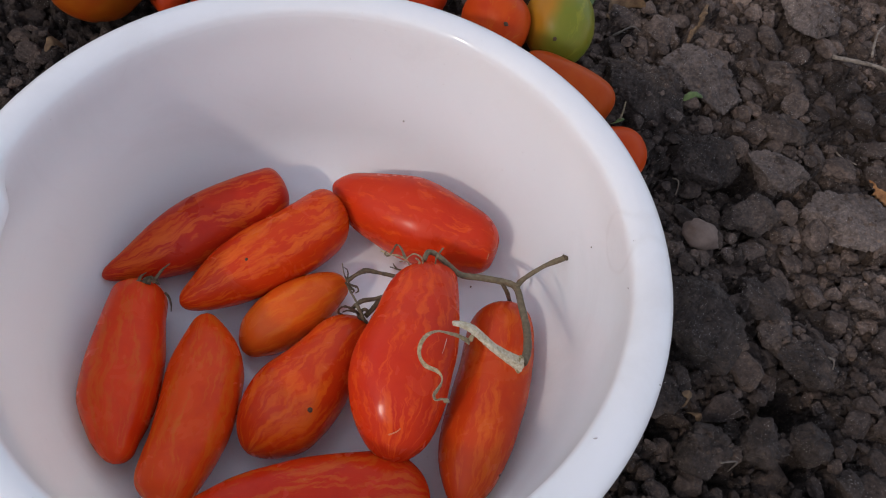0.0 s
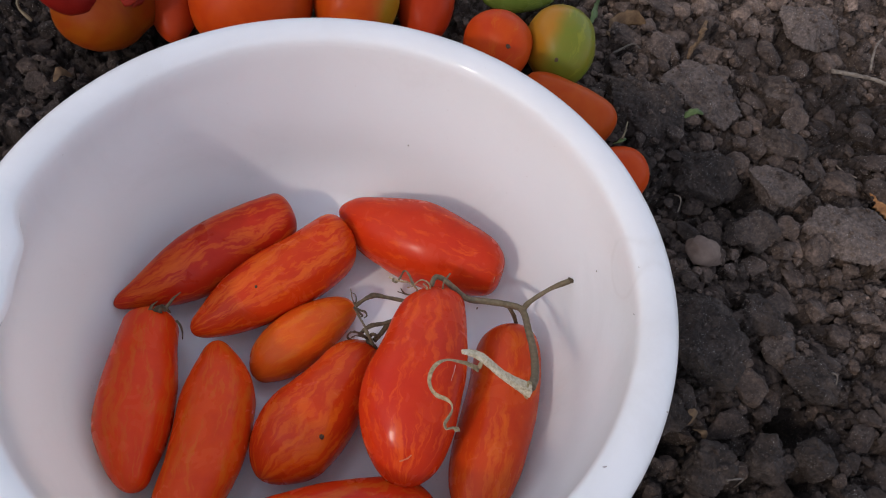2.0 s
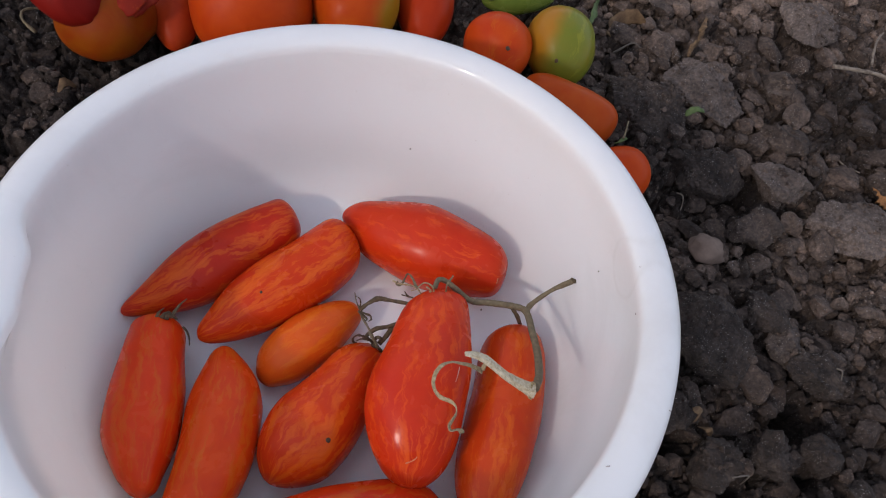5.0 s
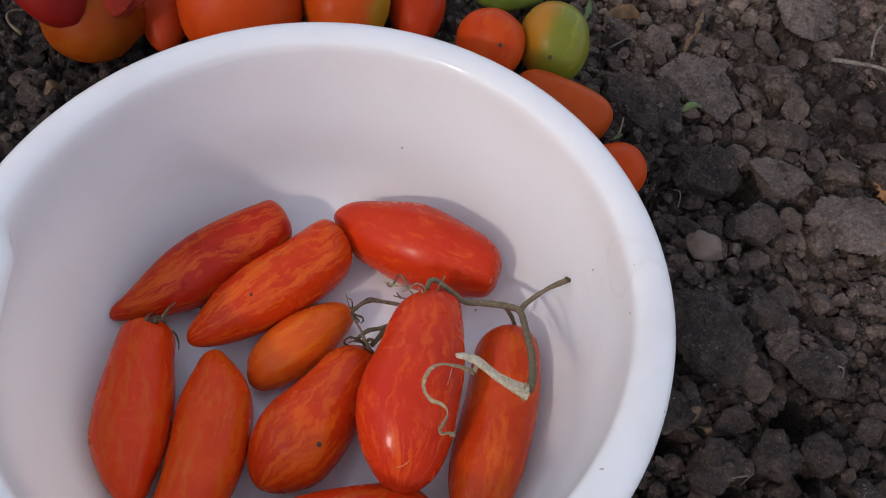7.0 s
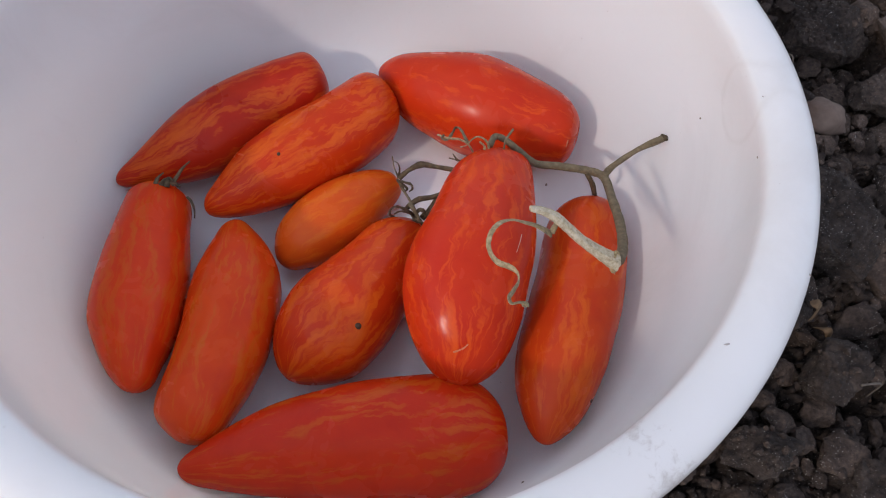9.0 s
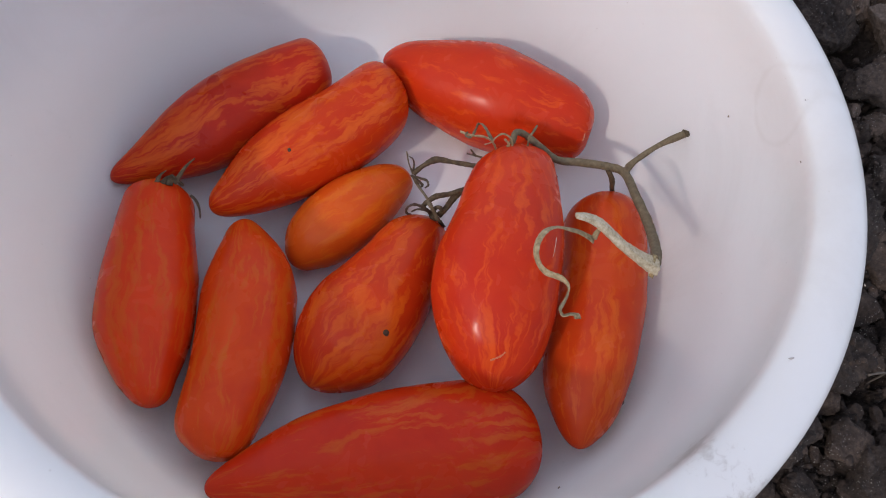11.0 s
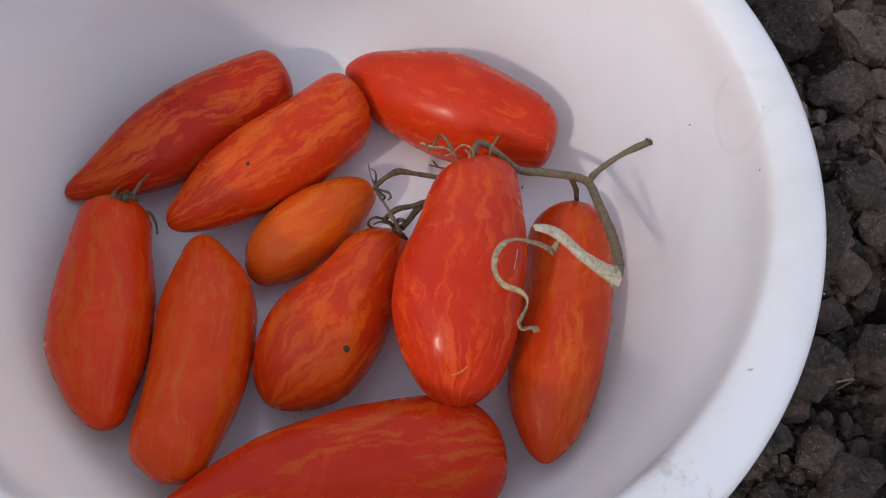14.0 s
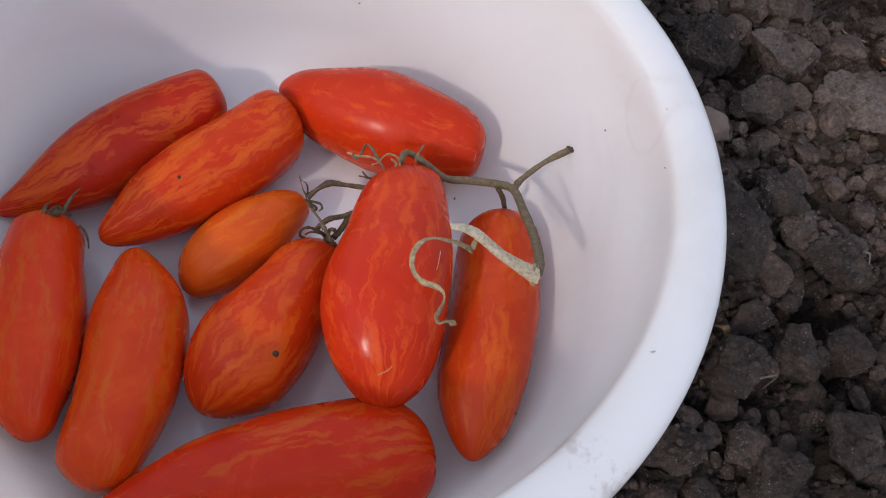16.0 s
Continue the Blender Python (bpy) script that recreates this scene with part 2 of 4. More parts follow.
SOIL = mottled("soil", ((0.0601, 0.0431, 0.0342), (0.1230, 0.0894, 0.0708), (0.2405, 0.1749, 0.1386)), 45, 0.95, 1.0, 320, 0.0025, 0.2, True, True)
# bed coloured darker than the crumbs, the shade of deep gaps put into it
SHADED_BED = mottled("shaded_soil_bed", ((0.0327, 0.0238, 0.0191), (0.0679, 0.0500, 0.0403), (0.1309, 0.0971, 0.0783)), 45, 0.95, 1.0, 320, 0.0025, 0.2, False, True)
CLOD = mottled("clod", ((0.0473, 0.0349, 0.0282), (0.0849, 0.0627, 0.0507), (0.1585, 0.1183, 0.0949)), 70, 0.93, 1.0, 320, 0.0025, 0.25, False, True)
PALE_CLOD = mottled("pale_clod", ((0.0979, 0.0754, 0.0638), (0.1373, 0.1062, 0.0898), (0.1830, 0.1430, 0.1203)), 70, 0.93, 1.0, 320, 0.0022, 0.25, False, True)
PEBBLE = mottled("pebble", ((0.096, 0.064, 0.050), (0.132, 0.090, 0.069), (0.168, 0.118, 0.092)), 90, 0.8, 0.4, 500, 0.0006)
STEM = mottled("stem", ((0.080, 0.060, 0.034), (0.135, 0.103, 0.060), (0.21, 0.165, 0.098)), 420, 0.7, 0.5, 1200, 0.0004)
DARK_STEM = mottled("dark_stem", ((0.0312, 0.0204, 0.0120), (0.0780, 0.0540, 0.0300), (0.1625, 0.1176, 0.0640)), 420, 0.75, 0.5, 1200, 0.0004)
RIBBON = mottled("ribbon", ((0.13, 0.092, 0.046), (0.27, 0.205, 0.110), (0.46, 0.375, 0.235)), 520, 0.75, 0.6, 900, 0.0004)
GREY_STRAW = mottled("grey_straw", ((0.0805, 0.0605, 0.0464), (0.1495, 0.1188, 0.0918), (0.2415, 0.1980, 0.1566)), 240, 0.85, 0.6, 900, 0.0004)
ROOTLET = mottled("rootlet", ((0.06, 0.048, 0.040), (0.10, 0.083, 0.068), (0.15, 0.126, 0.10)), 240, 0.85, 0.6, 900, 0.0004)
STRAW = mottled("straw", ((0.22, 0.165, 0.095), (0.44, 0.37, 0.25), (0.62, 0.55, 0.42)), 520, 0.75, 0.6, 900, 0.0004)
CUT = mottled("cut_stalk", ((0.10, 0.065, 0.030), (0.34, 0.26, 0.13), (0.55, 0.46, 0.28)), 900, 0.85, 0.8, 900, 0.0006)
RUST_LEAF = mottled("rust_leaf", ((0.10, 0.04, 0.014), (0.24, 0.105, 0.036), (0.38, 0.20, 0.085)), 220, 0.8, 0.5, 700, 0.0005)
CURL_LEAF = mottled("curled_leaf", ((0.0180, 0.0102, 0.0068), (0.0990, 0.0553, 0.0255), (0.2340, 0.1445, 0.0723)), 190, 0.8, 0.5, 700, 0.0005)
DRY_LEAF = mottled("dry_leaf", ((0.0525, 0.0288, 0.0144), (0.0975, 0.0576, 0.0288), (0.1650, 0.1044, 0.0540)), 150, 0.8, 0.5, 700, 0.0005)
LEAF = mottled("leaf", ((0.0315, 0.0540, 0.0140), (0.0560, 0.0864, 0.0224), (0.0980, 0.1296, 0.0455)), 170, 0.6, 0.4, 600, 0.0005)
BLEMISH = mottled("blemish", ((0.034, 0.020, 0.014), (0.068, 0.037, 0.020), (0.119, 0.068, 0.034)), 900, 0.7)
SMUDGE = mottled("smudge", ((0.30, 0.26, 0.23), (0.42, 0.38, 0.35), (0.55, 0.52, 0.49)), 500, 0.9)
DIRT = mottled("dirt", ((0.16, 0.12, 0.09), (0.26, 0.21, 0.17), (0.36, 0.31, 0.27)), 500, 0.9)


def bowl_plastic():
    """White plastic, slightly glossy, with faint dusty blotches and fine scratches."""
    m, nodes, links, p = material("white_plastic", 0.32, 0.5)
    tc = nodes.new("ShaderNodeTexCoord")
    a = noise_node(nodes, links, 14, 4, 0.6, 0.3, tc.outputs["Object"])
    base = ramp_node(nodes, links, a.outputs["Fac"], [(0.3, (0.825, 0.83, 0.835)), (0.6, (0.85, 0.855, 0.86)), (0.8, (0.865, 0.87, 0.875))])
    b = noise_node(nodes, links, 9, 6, 0.7, 0.8, tc.outputs["Object"])
    dust = ramp_node(nodes, links, b.outputs["Fac"], [(0.53, (0, 0, 0)), (0.72, (0.40, 0.40, 0.40))])
    col = mix_node(nodes, links, dust.outputs["Color"], base.outputs["Color"], (0.65, 0.635, 0.62))
    sp = noise_node(nodes, links, 420, 2, 0.5, 0, tc.outputs["Object"])
    specks = ramp_node(nodes, links, sp.outputs["Fac"], [(0.76, (0, 0, 0)), (0.79, (0.5, 0.5, 0.5))])
    col = mix_node(nodes, links, specks.outputs["Color"], col, (0.42, 0.36, 0.31))

    def m_(op, x, y=None, z=None):
        n = nodes.new("ShaderNodeMath")
        n.operation = op
        for sock, val in zip(n.inputs, (x, y, z)):
            if isinstance(val, bpy.types.NodeSocket):
                links.new(val, sock)
            elif val is not None:
                sock.default_value = val
        return n.outputs[0]

    def stain(u, v, grain, lo, hi, most, colour, col):
        """A stain with a ragged edge: fades as u and v, in half widths, near one."""
        far = m_("SQRT", m_("ADD", m_("MULTIPLY", u, u), m_("MULTIPLY", v, v)))
        n = noise_node(nodes, links, grain, 5, 0.7, 0.4, tc.outputs["Object"])
        k = m_("SUBTRACT", n.outputs["Fac"], m_("MULTIPLY", far, 0.30))
        mask = ramp_node(nodes, links, k, [(lo, (0, 0, 0)), (hi, (most,) * 3)])
        return mix_node(nodes, links, mask.outputs["Color"], col, colour)

    xyz = nodes.new("ShaderNodeSeparateXYZ")
    links.new(tc.outputs["Object"], xyz.inputs[0])
    arc = m_("MULTIPLY", m_("ARCTAN2", xyz.outputs["Y"], xyz.outputs["X"]), 0.167)
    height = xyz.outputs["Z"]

    def off(x, at, half):
        return m_("MULTIPLY", m_("SUBTRACT", x, at), 1.0 / half)

    # rubbed-in soil on the inner lip, a grimy line beside it, a faint dried water ring on the wall
    col = stain(off(arc, -0.1265, 0.011), off(height, -0.006, 0.010), 260, 0.20, 0.42, 0.62, (0.27, 0.22, 0.19), col)
    col = stain(off(arc, -0.130, 0.050), off(height, -0.0075, 0.0040), 120, 0.20, 0.50, 0.34, (0.42, 0.37, 0.33), col)
    ring = m_("SQRT", m_("ADD", m_("POWER", m_("SUBTRACT", arc, 0.042), 2.0), m_("POWER", m_("SUBTRACT", height, -0.0105), 2.0)))
    col = stain(off(ring, 0.0168, 0.0022), m_("MULTIPLY", 0.0, 0.0), 60, 0.22, 0.52, 0.20, (0.50, 0.47, 0.42), col)
    links.new(col, p.inputs["Base Color"])
    rr = ramp_node(nodes, links, b.outputs["Fac"], [(0.30, (0.07,) * 3), (0.8, (0.15,) * 3)])
    links.new(rr.outputs["Color"], p.inputs["Roughness"])
    mp = nodes.new("ShaderNodeMapping")
    mp.inputs["Scale"].default_value = (60, 400, 60)
    mp.inputs["Rotation"].default_value = (0.3, 0.2, 0.6)
    links.new(tc.outputs["Object"], mp.inputs["Vector"])
    s = noise_node(nodes, links, 1.0, 4, 0.6, 0, mp.outputs["Vector"])
    bump_node(nodes, links, s.outputs["Fac"], 0.02, 0.0005, p)
    # the thin wall lets some light through; the base less, lightening the shaded floor
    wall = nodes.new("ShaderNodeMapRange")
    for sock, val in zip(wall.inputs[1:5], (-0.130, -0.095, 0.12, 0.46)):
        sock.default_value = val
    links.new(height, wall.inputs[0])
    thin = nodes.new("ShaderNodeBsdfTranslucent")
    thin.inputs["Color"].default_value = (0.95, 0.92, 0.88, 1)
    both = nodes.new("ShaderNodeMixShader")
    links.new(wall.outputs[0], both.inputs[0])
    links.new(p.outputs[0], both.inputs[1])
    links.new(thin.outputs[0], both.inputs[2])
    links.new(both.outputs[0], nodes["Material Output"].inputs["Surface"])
    return m


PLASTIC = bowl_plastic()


# ---- building helpers ----
def link_mesh(name, bm, mat, smooth=True):
    me = bpy.data.meshes.new(name)
    bm.to_mesh(me)
    bm.free()
    me.materials.append(mat)
    if smooth:
        me.shade_smooth()
    return new(name, me)


def part(name, bm, mat, parent, label=""):
    """A mesh of its own, built in world coordinates, under a thing or a part."""
    ob = link_mesh(name, bm, mat)
    ob.parent = parent
    ob.matrix_parent_inverse = (parent.matrix_parent_inverse @ parent.matrix_basis).inverted() if parent.parent is None else parent.matrix_world.inverted()
    if label:
        ob["label"] = label
    return ob


def hermite(xs, ys, x):
    """Smooth interpolation through the given stops without overshoot."""
    xs, ys, x = np.asarray(xs, float), np.asarray(ys, float), np.asarray(x, float)
    d = np.diff(ys) / np.diff(xs)
    m = np.concatenate([[d[0]], np.where(d[1:] * d[:-1] > 0, 2 * d[1:] * d[:-1] / (d[1:] + d[:-1] + 1e-12), 0), [d[-1]]])
    i = np.clip(np.searchsorted(xs, x) - 1, 0, len(xs) - 2)
    h = xs[i + 1] - xs[i]
    t = (x - xs[i]) / h
    return (2 * t**3 - 3 * t**2 + 1) * ys[i] + (t**3 - 2 * t**2 + t) * h * m[i] + (3 * t**2 - 2 * t**3) * ys[i + 1] + (t**3 - t**2) * h * m[i + 1]


def smooth_line(pts, per=6):
    """A Catmull-Rom line through the points."""
    p = [Vector(q) for q in pts]
    p = [2 * p[0] - p[1], *p, 2 * p[-1] - p[-2]]
    res = []
    for i in range(1, len(p) - 2):
        for k in range(per):
            t = k / per
            res.append(0.5 * (2 * p[i] + (p[i + 1] - p[i - 1]) * t + (2 * p[i - 1] - 5 * p[i] + 4 * p[i + 1] - p[i + 2]) * t * t + (3 * p[i] - p[i - 1] - 3 * p[i + 1] + p[i + 2]) * t**3))
    res.append(p[-2])
    return res


def tube(pts, r0, r1, seg=8, per=6, flat=1.0, knobs=0.07, seed=0, twist=0.0, bm=None, radii=None, ridges=0, ridge=0.0, cup=0.0):
    """A tapering, slightly knobby stalk along a line; flat below 1 makes a ribbon, cup bends its edges up, ridges run along it."""
    rnd = random.Random(seed)
    line = smooth_line(pts, per)
    bm = bm or bmesh.new()
    rings, side = [], None
    for i, c in enumerate(line):
        d = (line[min(i + 1, len(line) - 1)] - line[max(i - 1, 0)]).normalized()
        if side is None:
            side = d.cross(Vector((0.2, 0.3, 1))).normalized()
        side = (side - d * side.dot(d)).normalized()
        up = d.cross(side)
        t = i / (len(line) - 1)
        r = float(np.interp(t, np.linspace(0, 1, len(radii)), radii)) if radii else r0 + (r1 - r0) * t
        r *= 1 + knobs * (rnd.random() - 0.5) * 2
        a0 = twist * t
        ring = []
        for k in range(seg):
            a = 2 * math.pi * k / seg
            q = r * (1 + ridge * math.cos(ridges * a + 0.4 * math.sin(9 * t)))
            u, v = q * math.cos(a), q * flat * math.sin(a) + cup * r * math.cos(a) ** 2
            u, v = u * math.cos(a0) - v * math.sin(a0), u * math.sin(a0) + v * math.cos(a0)
            ring.append(bm.verts.new(c + side * u + up * v))
        rings.append(ring)
    for a, b in zip(rings, rings[1:]):
        for k in range(seg):
            bm.faces.new((a[k], a[(k + 1) % seg], b[(k + 1) % seg], b[k]))
    bm.faces.new(rings[0][::-1])
    bm.faces.new(rings[-1])
    return bm


def blob(centre, size, normal=(0, 0, 1), seed=0, rough=0.25, sub=2):
    """A small flattened lump lying on a surface."""
    bm = bmesh.new()
    bmesh.ops.create_icosphere(bm, subdivisions=sub, radius=1)
    q = Vector(normal).to_track_quat("Z", "Y").to_matrix().to_4x4() @ Matrix.Rotation(seed * 1.7, 4, "Z")
    for v in bm.verts:
        k = 1 + rough * noise.noise(v.co * 1.6 + Vector((seed * 3.1, 0, 0)))
        v.co = Vector((v.co.x * size[0] * k, v.co.y * size[1] * k, v.co.z * size[2]))
    bmesh.ops.transform(bm, matrix=Matrix.Translation(centre) @ q, verts=bm.verts)
    return bm


# ---- the bowl's own space: its rim circle lies in z = 0 round the origin ----
TILT_M = Matrix(((0.99135, 0.00909, -0.13091), (0.00187, 0.99652, 0.08335), (0.13122, -0.08287, 0.98788))).to_4x4()
BOWL = Matrix.Translation((-0.0150, 0.0072, 0.1169)) @ TILT_M
# the space in which the vine lies on the fruits
NEST = Matrix.Translation((-0.0141, 0.0078, 0.1129)) @ Matrix(((0.99231, 0.00852, -0.12345), (0.0, 0.99763, 0.06884), (0.12375, -0.06831, 0.98996))).to_4x4()


def rim(p):
    return BOWL @ Vector(p)


def nest(p):
    return NEST @ Vector(p)


INSIDE = ((0.0000, -0.1357), (0.1000, -0.1362), (0.1200, -0.1337), (0.1330, -0.1275), (0.1430, -0.1173), (0.1500, -0.1051), (0.1545, -0.0918), (0.1575, -0.0765), (0.1605, -0.0592), (0.1635, -0.0408), (0.1658, -0.0183))
LIP = ((0.1668, -0.0035), (0.1675, 0.0006), (0.1690, 0.0026), (0.1730, 0.0046), (0.1785, 0.0054), (0.1840, 0.0042), (0.1880, 0.0010), (0.1898, -0.0040), (0.1900, -0.0130), (0.1880, -0.0135), (0.1873, -0.0050), (0.1840, 0.0008), (0.1775, 0.0022), (0.1720, -0.0005), (0.1707, -0.0080))
OUTSIDE = ((0.1690, -0.0255), (0.1655, -0.0510), (0.1615, -0.0765), (0.1560, -0.1021), (0.1480, -0.1204), (0.1370, -0.1326), (0.1250, -0.1392), (0.1210, -0.1428), (0.1170, -0.1397), (0.0500, -0.1397), (0.0000, -0.1397))


def build_bowl():
    prof = [*INSIDE, *LIP, *OUTSIDE]
    rs = np.array([p[0] for p in prof])
    zs = np.array([p[1] for p in prof])
    # refine the profile smoothly
    t = np.concatenate([[0], np.cumsum(np.hypot(np.diff(rs), np.diff(zs)))])
    tt = np.unique(np.concatenate([t, (t[1:] + t[:-1]) / 2]))
    rr, zz = hermite(t, rs, tt), hermite(t, zs, tt)
    tab_at = [t[len(INSIDE) + m] for m in (-1, 0, 2, 3, 5)]
    seg = 216
    bm = bmesh.new()
    rings = []
    for k, (r, z) in enumerate(zip(rr, zz)):
        if r < 1e-6:
            rings.append([bm.verts.new((0, 0, z))])
            continue
        ring = []
        for j in range(seg):
            a = 2 * math.pi * j / seg
            q = r
            # grip tab: the lip broadens inwards over a short arc
            deg = math.degrees(a)
            e1, e2 = (max(0.0, min(1.0, k_)) for k_ in ((deg - 178.0) / 11.0, (212.0 - deg) / 13.0))
            tab = e1 * e1 * (3 - 2 * e1) * e2 * e2 * (3 - 2 * e2)
            q = r - 0.0125 * tab * np.interp(tt[k], tab_at, (0.0, 1.0, 1.0, 0.7, 0.0))
            ring.append(bm.verts.new((q * math.cos(a), q * math.sin(a), z)))
        rings.append(ring)
    for a, b in zip(rings, rings[1:]):
        for j in range(seg):
            k = (j + 1) % seg
            if len(a) == 1:
                bm.faces.new((a[0], b[j], b[k]))
            elif len(b) == 1:
                bm.faces.new((a[j], b[0], a[k]))
            else:
                bm.faces.new((a[j], b[j], b[k], a[k]))
    bmesh.ops.recalc_face_normals(bm, faces=bm.faces)
    # the rolled rim, from the fold inside to the foot of the skirt, is a part of its own
    lo, hi = tt.searchsorted(t[len(INSIDE)]), tt.searchsorted(t[len(INSIDE) + len(LIP) - 1])
    bm.verts.index_update()
    first, last = rings[lo][0].index, rings[hi][-1].index
    lip = bm.copy()
    for mesh, keep in ((bm, False), (lip, True)):
        gone = [f for f in mesh.faces if all(first <= v.index <= last for v in f.verts) != keep]
        bmesh.ops.delete(mesh, geom=gone, context="FACES")
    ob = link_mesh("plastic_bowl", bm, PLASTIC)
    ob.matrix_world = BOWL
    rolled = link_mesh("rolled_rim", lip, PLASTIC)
    rolled.parent = ob
    rolled["label"] = "rolled white rim with a grip tab"
    return tagged(ob, "white round plastic bowl with rolled rim, dusty and scuffed, on soil", "bowl")


# ---- the ground ----
def bowl_underside(x, y):
    """Height of the plane just below the bowl's foot."""
    n = TILT_M.to_3x3() @ Vector((0, 0, 1))
    c = rim((0, 0, -0.147))
    return c.z - ((x - c.x) * n.x + (y - c.y) * n.y) / n.z


def aggregates(v, f, rise, crack, width):
    """Broken soil: cells of their own height, parted by cracks."""
    bend = Vector((noise.noise(v * f * 1.7), noise.noise(v * f * 1.7 + Vector((3, 1, 7))), 0)) * 0.35
    d, pts = noise.voronoi(v * f + bend)
    own = noise.cell(pts[0] * 7.31)
    lean = noise.cell_vector(pts[0] * 3.7) - Vector((0.5, 0.5, 0.5))
    slope = (v * f + bend - pts[0]).dot(lean)
    gap = max(0.0, 1 - (d[1] - d[0]) / width)
    return rise * (own - 0.5 + 0.9 * slope) - crack * gap * gap


# dark hollows between the clods: place, depth, width
HOLLOWS = ((0.345, 0.038, 0.06, 0.015), (0.301, 0.229, 0.049, 0.011), (0.299, 0.089, 0.038, 0.008), (0.294, 0.347, 0.025, 0.009), (0.243, 0.0, 0.032, 0.01), (0.29, -0.027, 0.028, 0.009), (0.347, -0.004, 0.028, 0.009), (0.342, 0.364, 0.025, 0.008), (0.354, 0.128, 0.025, 0.008))


def ground_height(x, y):
    v = Vector((x, y, 0))
    d = math.hypot(x, y)
    near = max(0.0, min(1.0, (1.9 - d) / 1.1))
    near = near * near * (3 - 2 * near)
    h = 0.009 * noise.noise(v * 9) - 0.006 + 0.03 * noise.noise(v * 0.8) * (1 - near)
    if near > 0:
        h += near * aggregates(v, 26, 0.006, 0.014, 0.14)
        h += near * aggregates(v + Vector((2, 5, 0)), 62, 0.0055, 0.0100, 0.18)
        h += near * aggregates(v + Vector((7, 1, 0)), 130, 0.0030, 0.0036, 0.30)
        h += 0.0012 * near * noise.noise(v * 320)
    for hx, hy, deep, wide in HOLLOWS:
        h -= deep * math.exp(-((x - hx) ** 2 + (y - hy) ** 2) / (wide * wide))
    c = rim((0, 0, -0.147))
    d = math.hypot(x - c.x, y - c.y)
    w = max(0.0, min(1.0, (0.185 - d) / 0.05))
    w = w * w * (3 - 2 * w)
    low = min(h, bowl_underside(x, y) - 0.002)
    return h * (1 - w) + low * w


def build_ground():
    n = 830
    u = np.linspace(-1, 1, n)
    grow = 0.60 * u + 0.9 * u**7 + 240 * np.sign(u) * np.abs(u) ** 40
    xs, ys = grow + 0.10, grow + 0.15
    verts = [(x, y, ground_height(x, y)) for y in ys for x in xs]
    faces = [(j * n + i, j * n + i + 1, (j + 1) * n + i + 1, (j + 1) * n + i) for j in range(n - 1) for i in range(n - 1)]
    me = bpy.data.meshes.new("ground")
    me.from_pydata(verts, [], faces)
    me.materials.append(SHADED_BED)
    me.shade_smooth()
    return tagged(new("ground", me), "dark grey-brown tilled garden soil, dry and crumbly", "soil", kind="structure")


def clod_shape(seed, sub):
    """An angular lump of soil of about unit radius: broken faces, fused crumbs, cracks and a grainy skin."""
    rnd = random.Random(seed)
    bm = bmesh.new()
    bmesh.ops.create_icosphere(bm, subdivisions=sub, radius=1)
    planes = []
    for _ in range(11):
        d = Vector((rnd.gauss(0, 1), rnd.gauss(0, 1), rnd.gauss(0, 1))).normalized()
        planes.append((d, 0.56 + 0.28 * rnd.random()))
    off = Vector((rnd.random() * 50, rnd.random() * 50, rnd.random() * 50))
    for v in bm.verts:
        c = v.co.copy()
        for d, k in planes:
            over = c.dot(d) - k
            if over > 0:
                c -= d * over * 0.97
        k = 1.12 + 0.16 * noise.noise(v.co * 1.2 + off) + 0.10 * noise.noise(v.co * 3.0 + off)
        if sub > 2:
            bend = Vector((noise.noise(v.co * 3 + off), noise.noise(v.co * 3 - off), noise.noise(v.co * 3 + off * 2))) * 0.3
            q = noise.voronoi(v.co * 2.6 + bend + off)[0]
            k += (0.06 if seed % 3 else 0.13) * (min(1.0, (q[1] - q[0]) * 3.2) - 0.6)
            q = noise.voronoi(v.co * 6.5 + bend + off)[0]
            k += 0.08 * (min(1.0, (q[1] - q[0]) * 3.0) - 0.5)
            if sub > 3:
                q = noise.voronoi(v.co * 15 + bend * 2 + off)[0]
                k += 0.022 * (min(1.0, (q[1] - q[0]) * 3.0) - 0.5)
            k += 0.03 * noise.noise(v.co * 9 + off) + 0.018 * noise.noise(v.co * 19 + off)
        v.co = c * k
    bm.verts.ensure_lookup_table()
    vs = np.array([v.co[:] for v in bm.verts])
    fs = np.array([[q.index for q in f.verts] for f in bm.faces])
    bm.free()
    return vs, fs


KEEP_OUT = []


def free_spot(x, y, r):
    c = rim((0, 0, -0.10))
    if math.hypot(x - c.x, y - c.y) < 0.165 + r * 0.7:
        return False
    return all(math.hypot(x - a, y - b) > q + r * 0.6 for a, b, q in KEEP_OUT)


RESTS = []


def top_height(x, y):
    """Height of the ground or of the clod lying there."""
    h = ground_height(x, y)
    for cx, cy, a, b, c, turn, z in RESTS:
        dx, dy = x - cx, y - cy
        u = (dx * math.cos(turn) + dy * math.sin(turn)) / a
        v = (-dx * math.sin(turn) + dy * math.cos(turn)) / b
        k = 1 - (u * u + v * v) / 0.72
        if k > 0:
            h = max(h, z + 0.80 * c * math.sqrt(k))
    return h


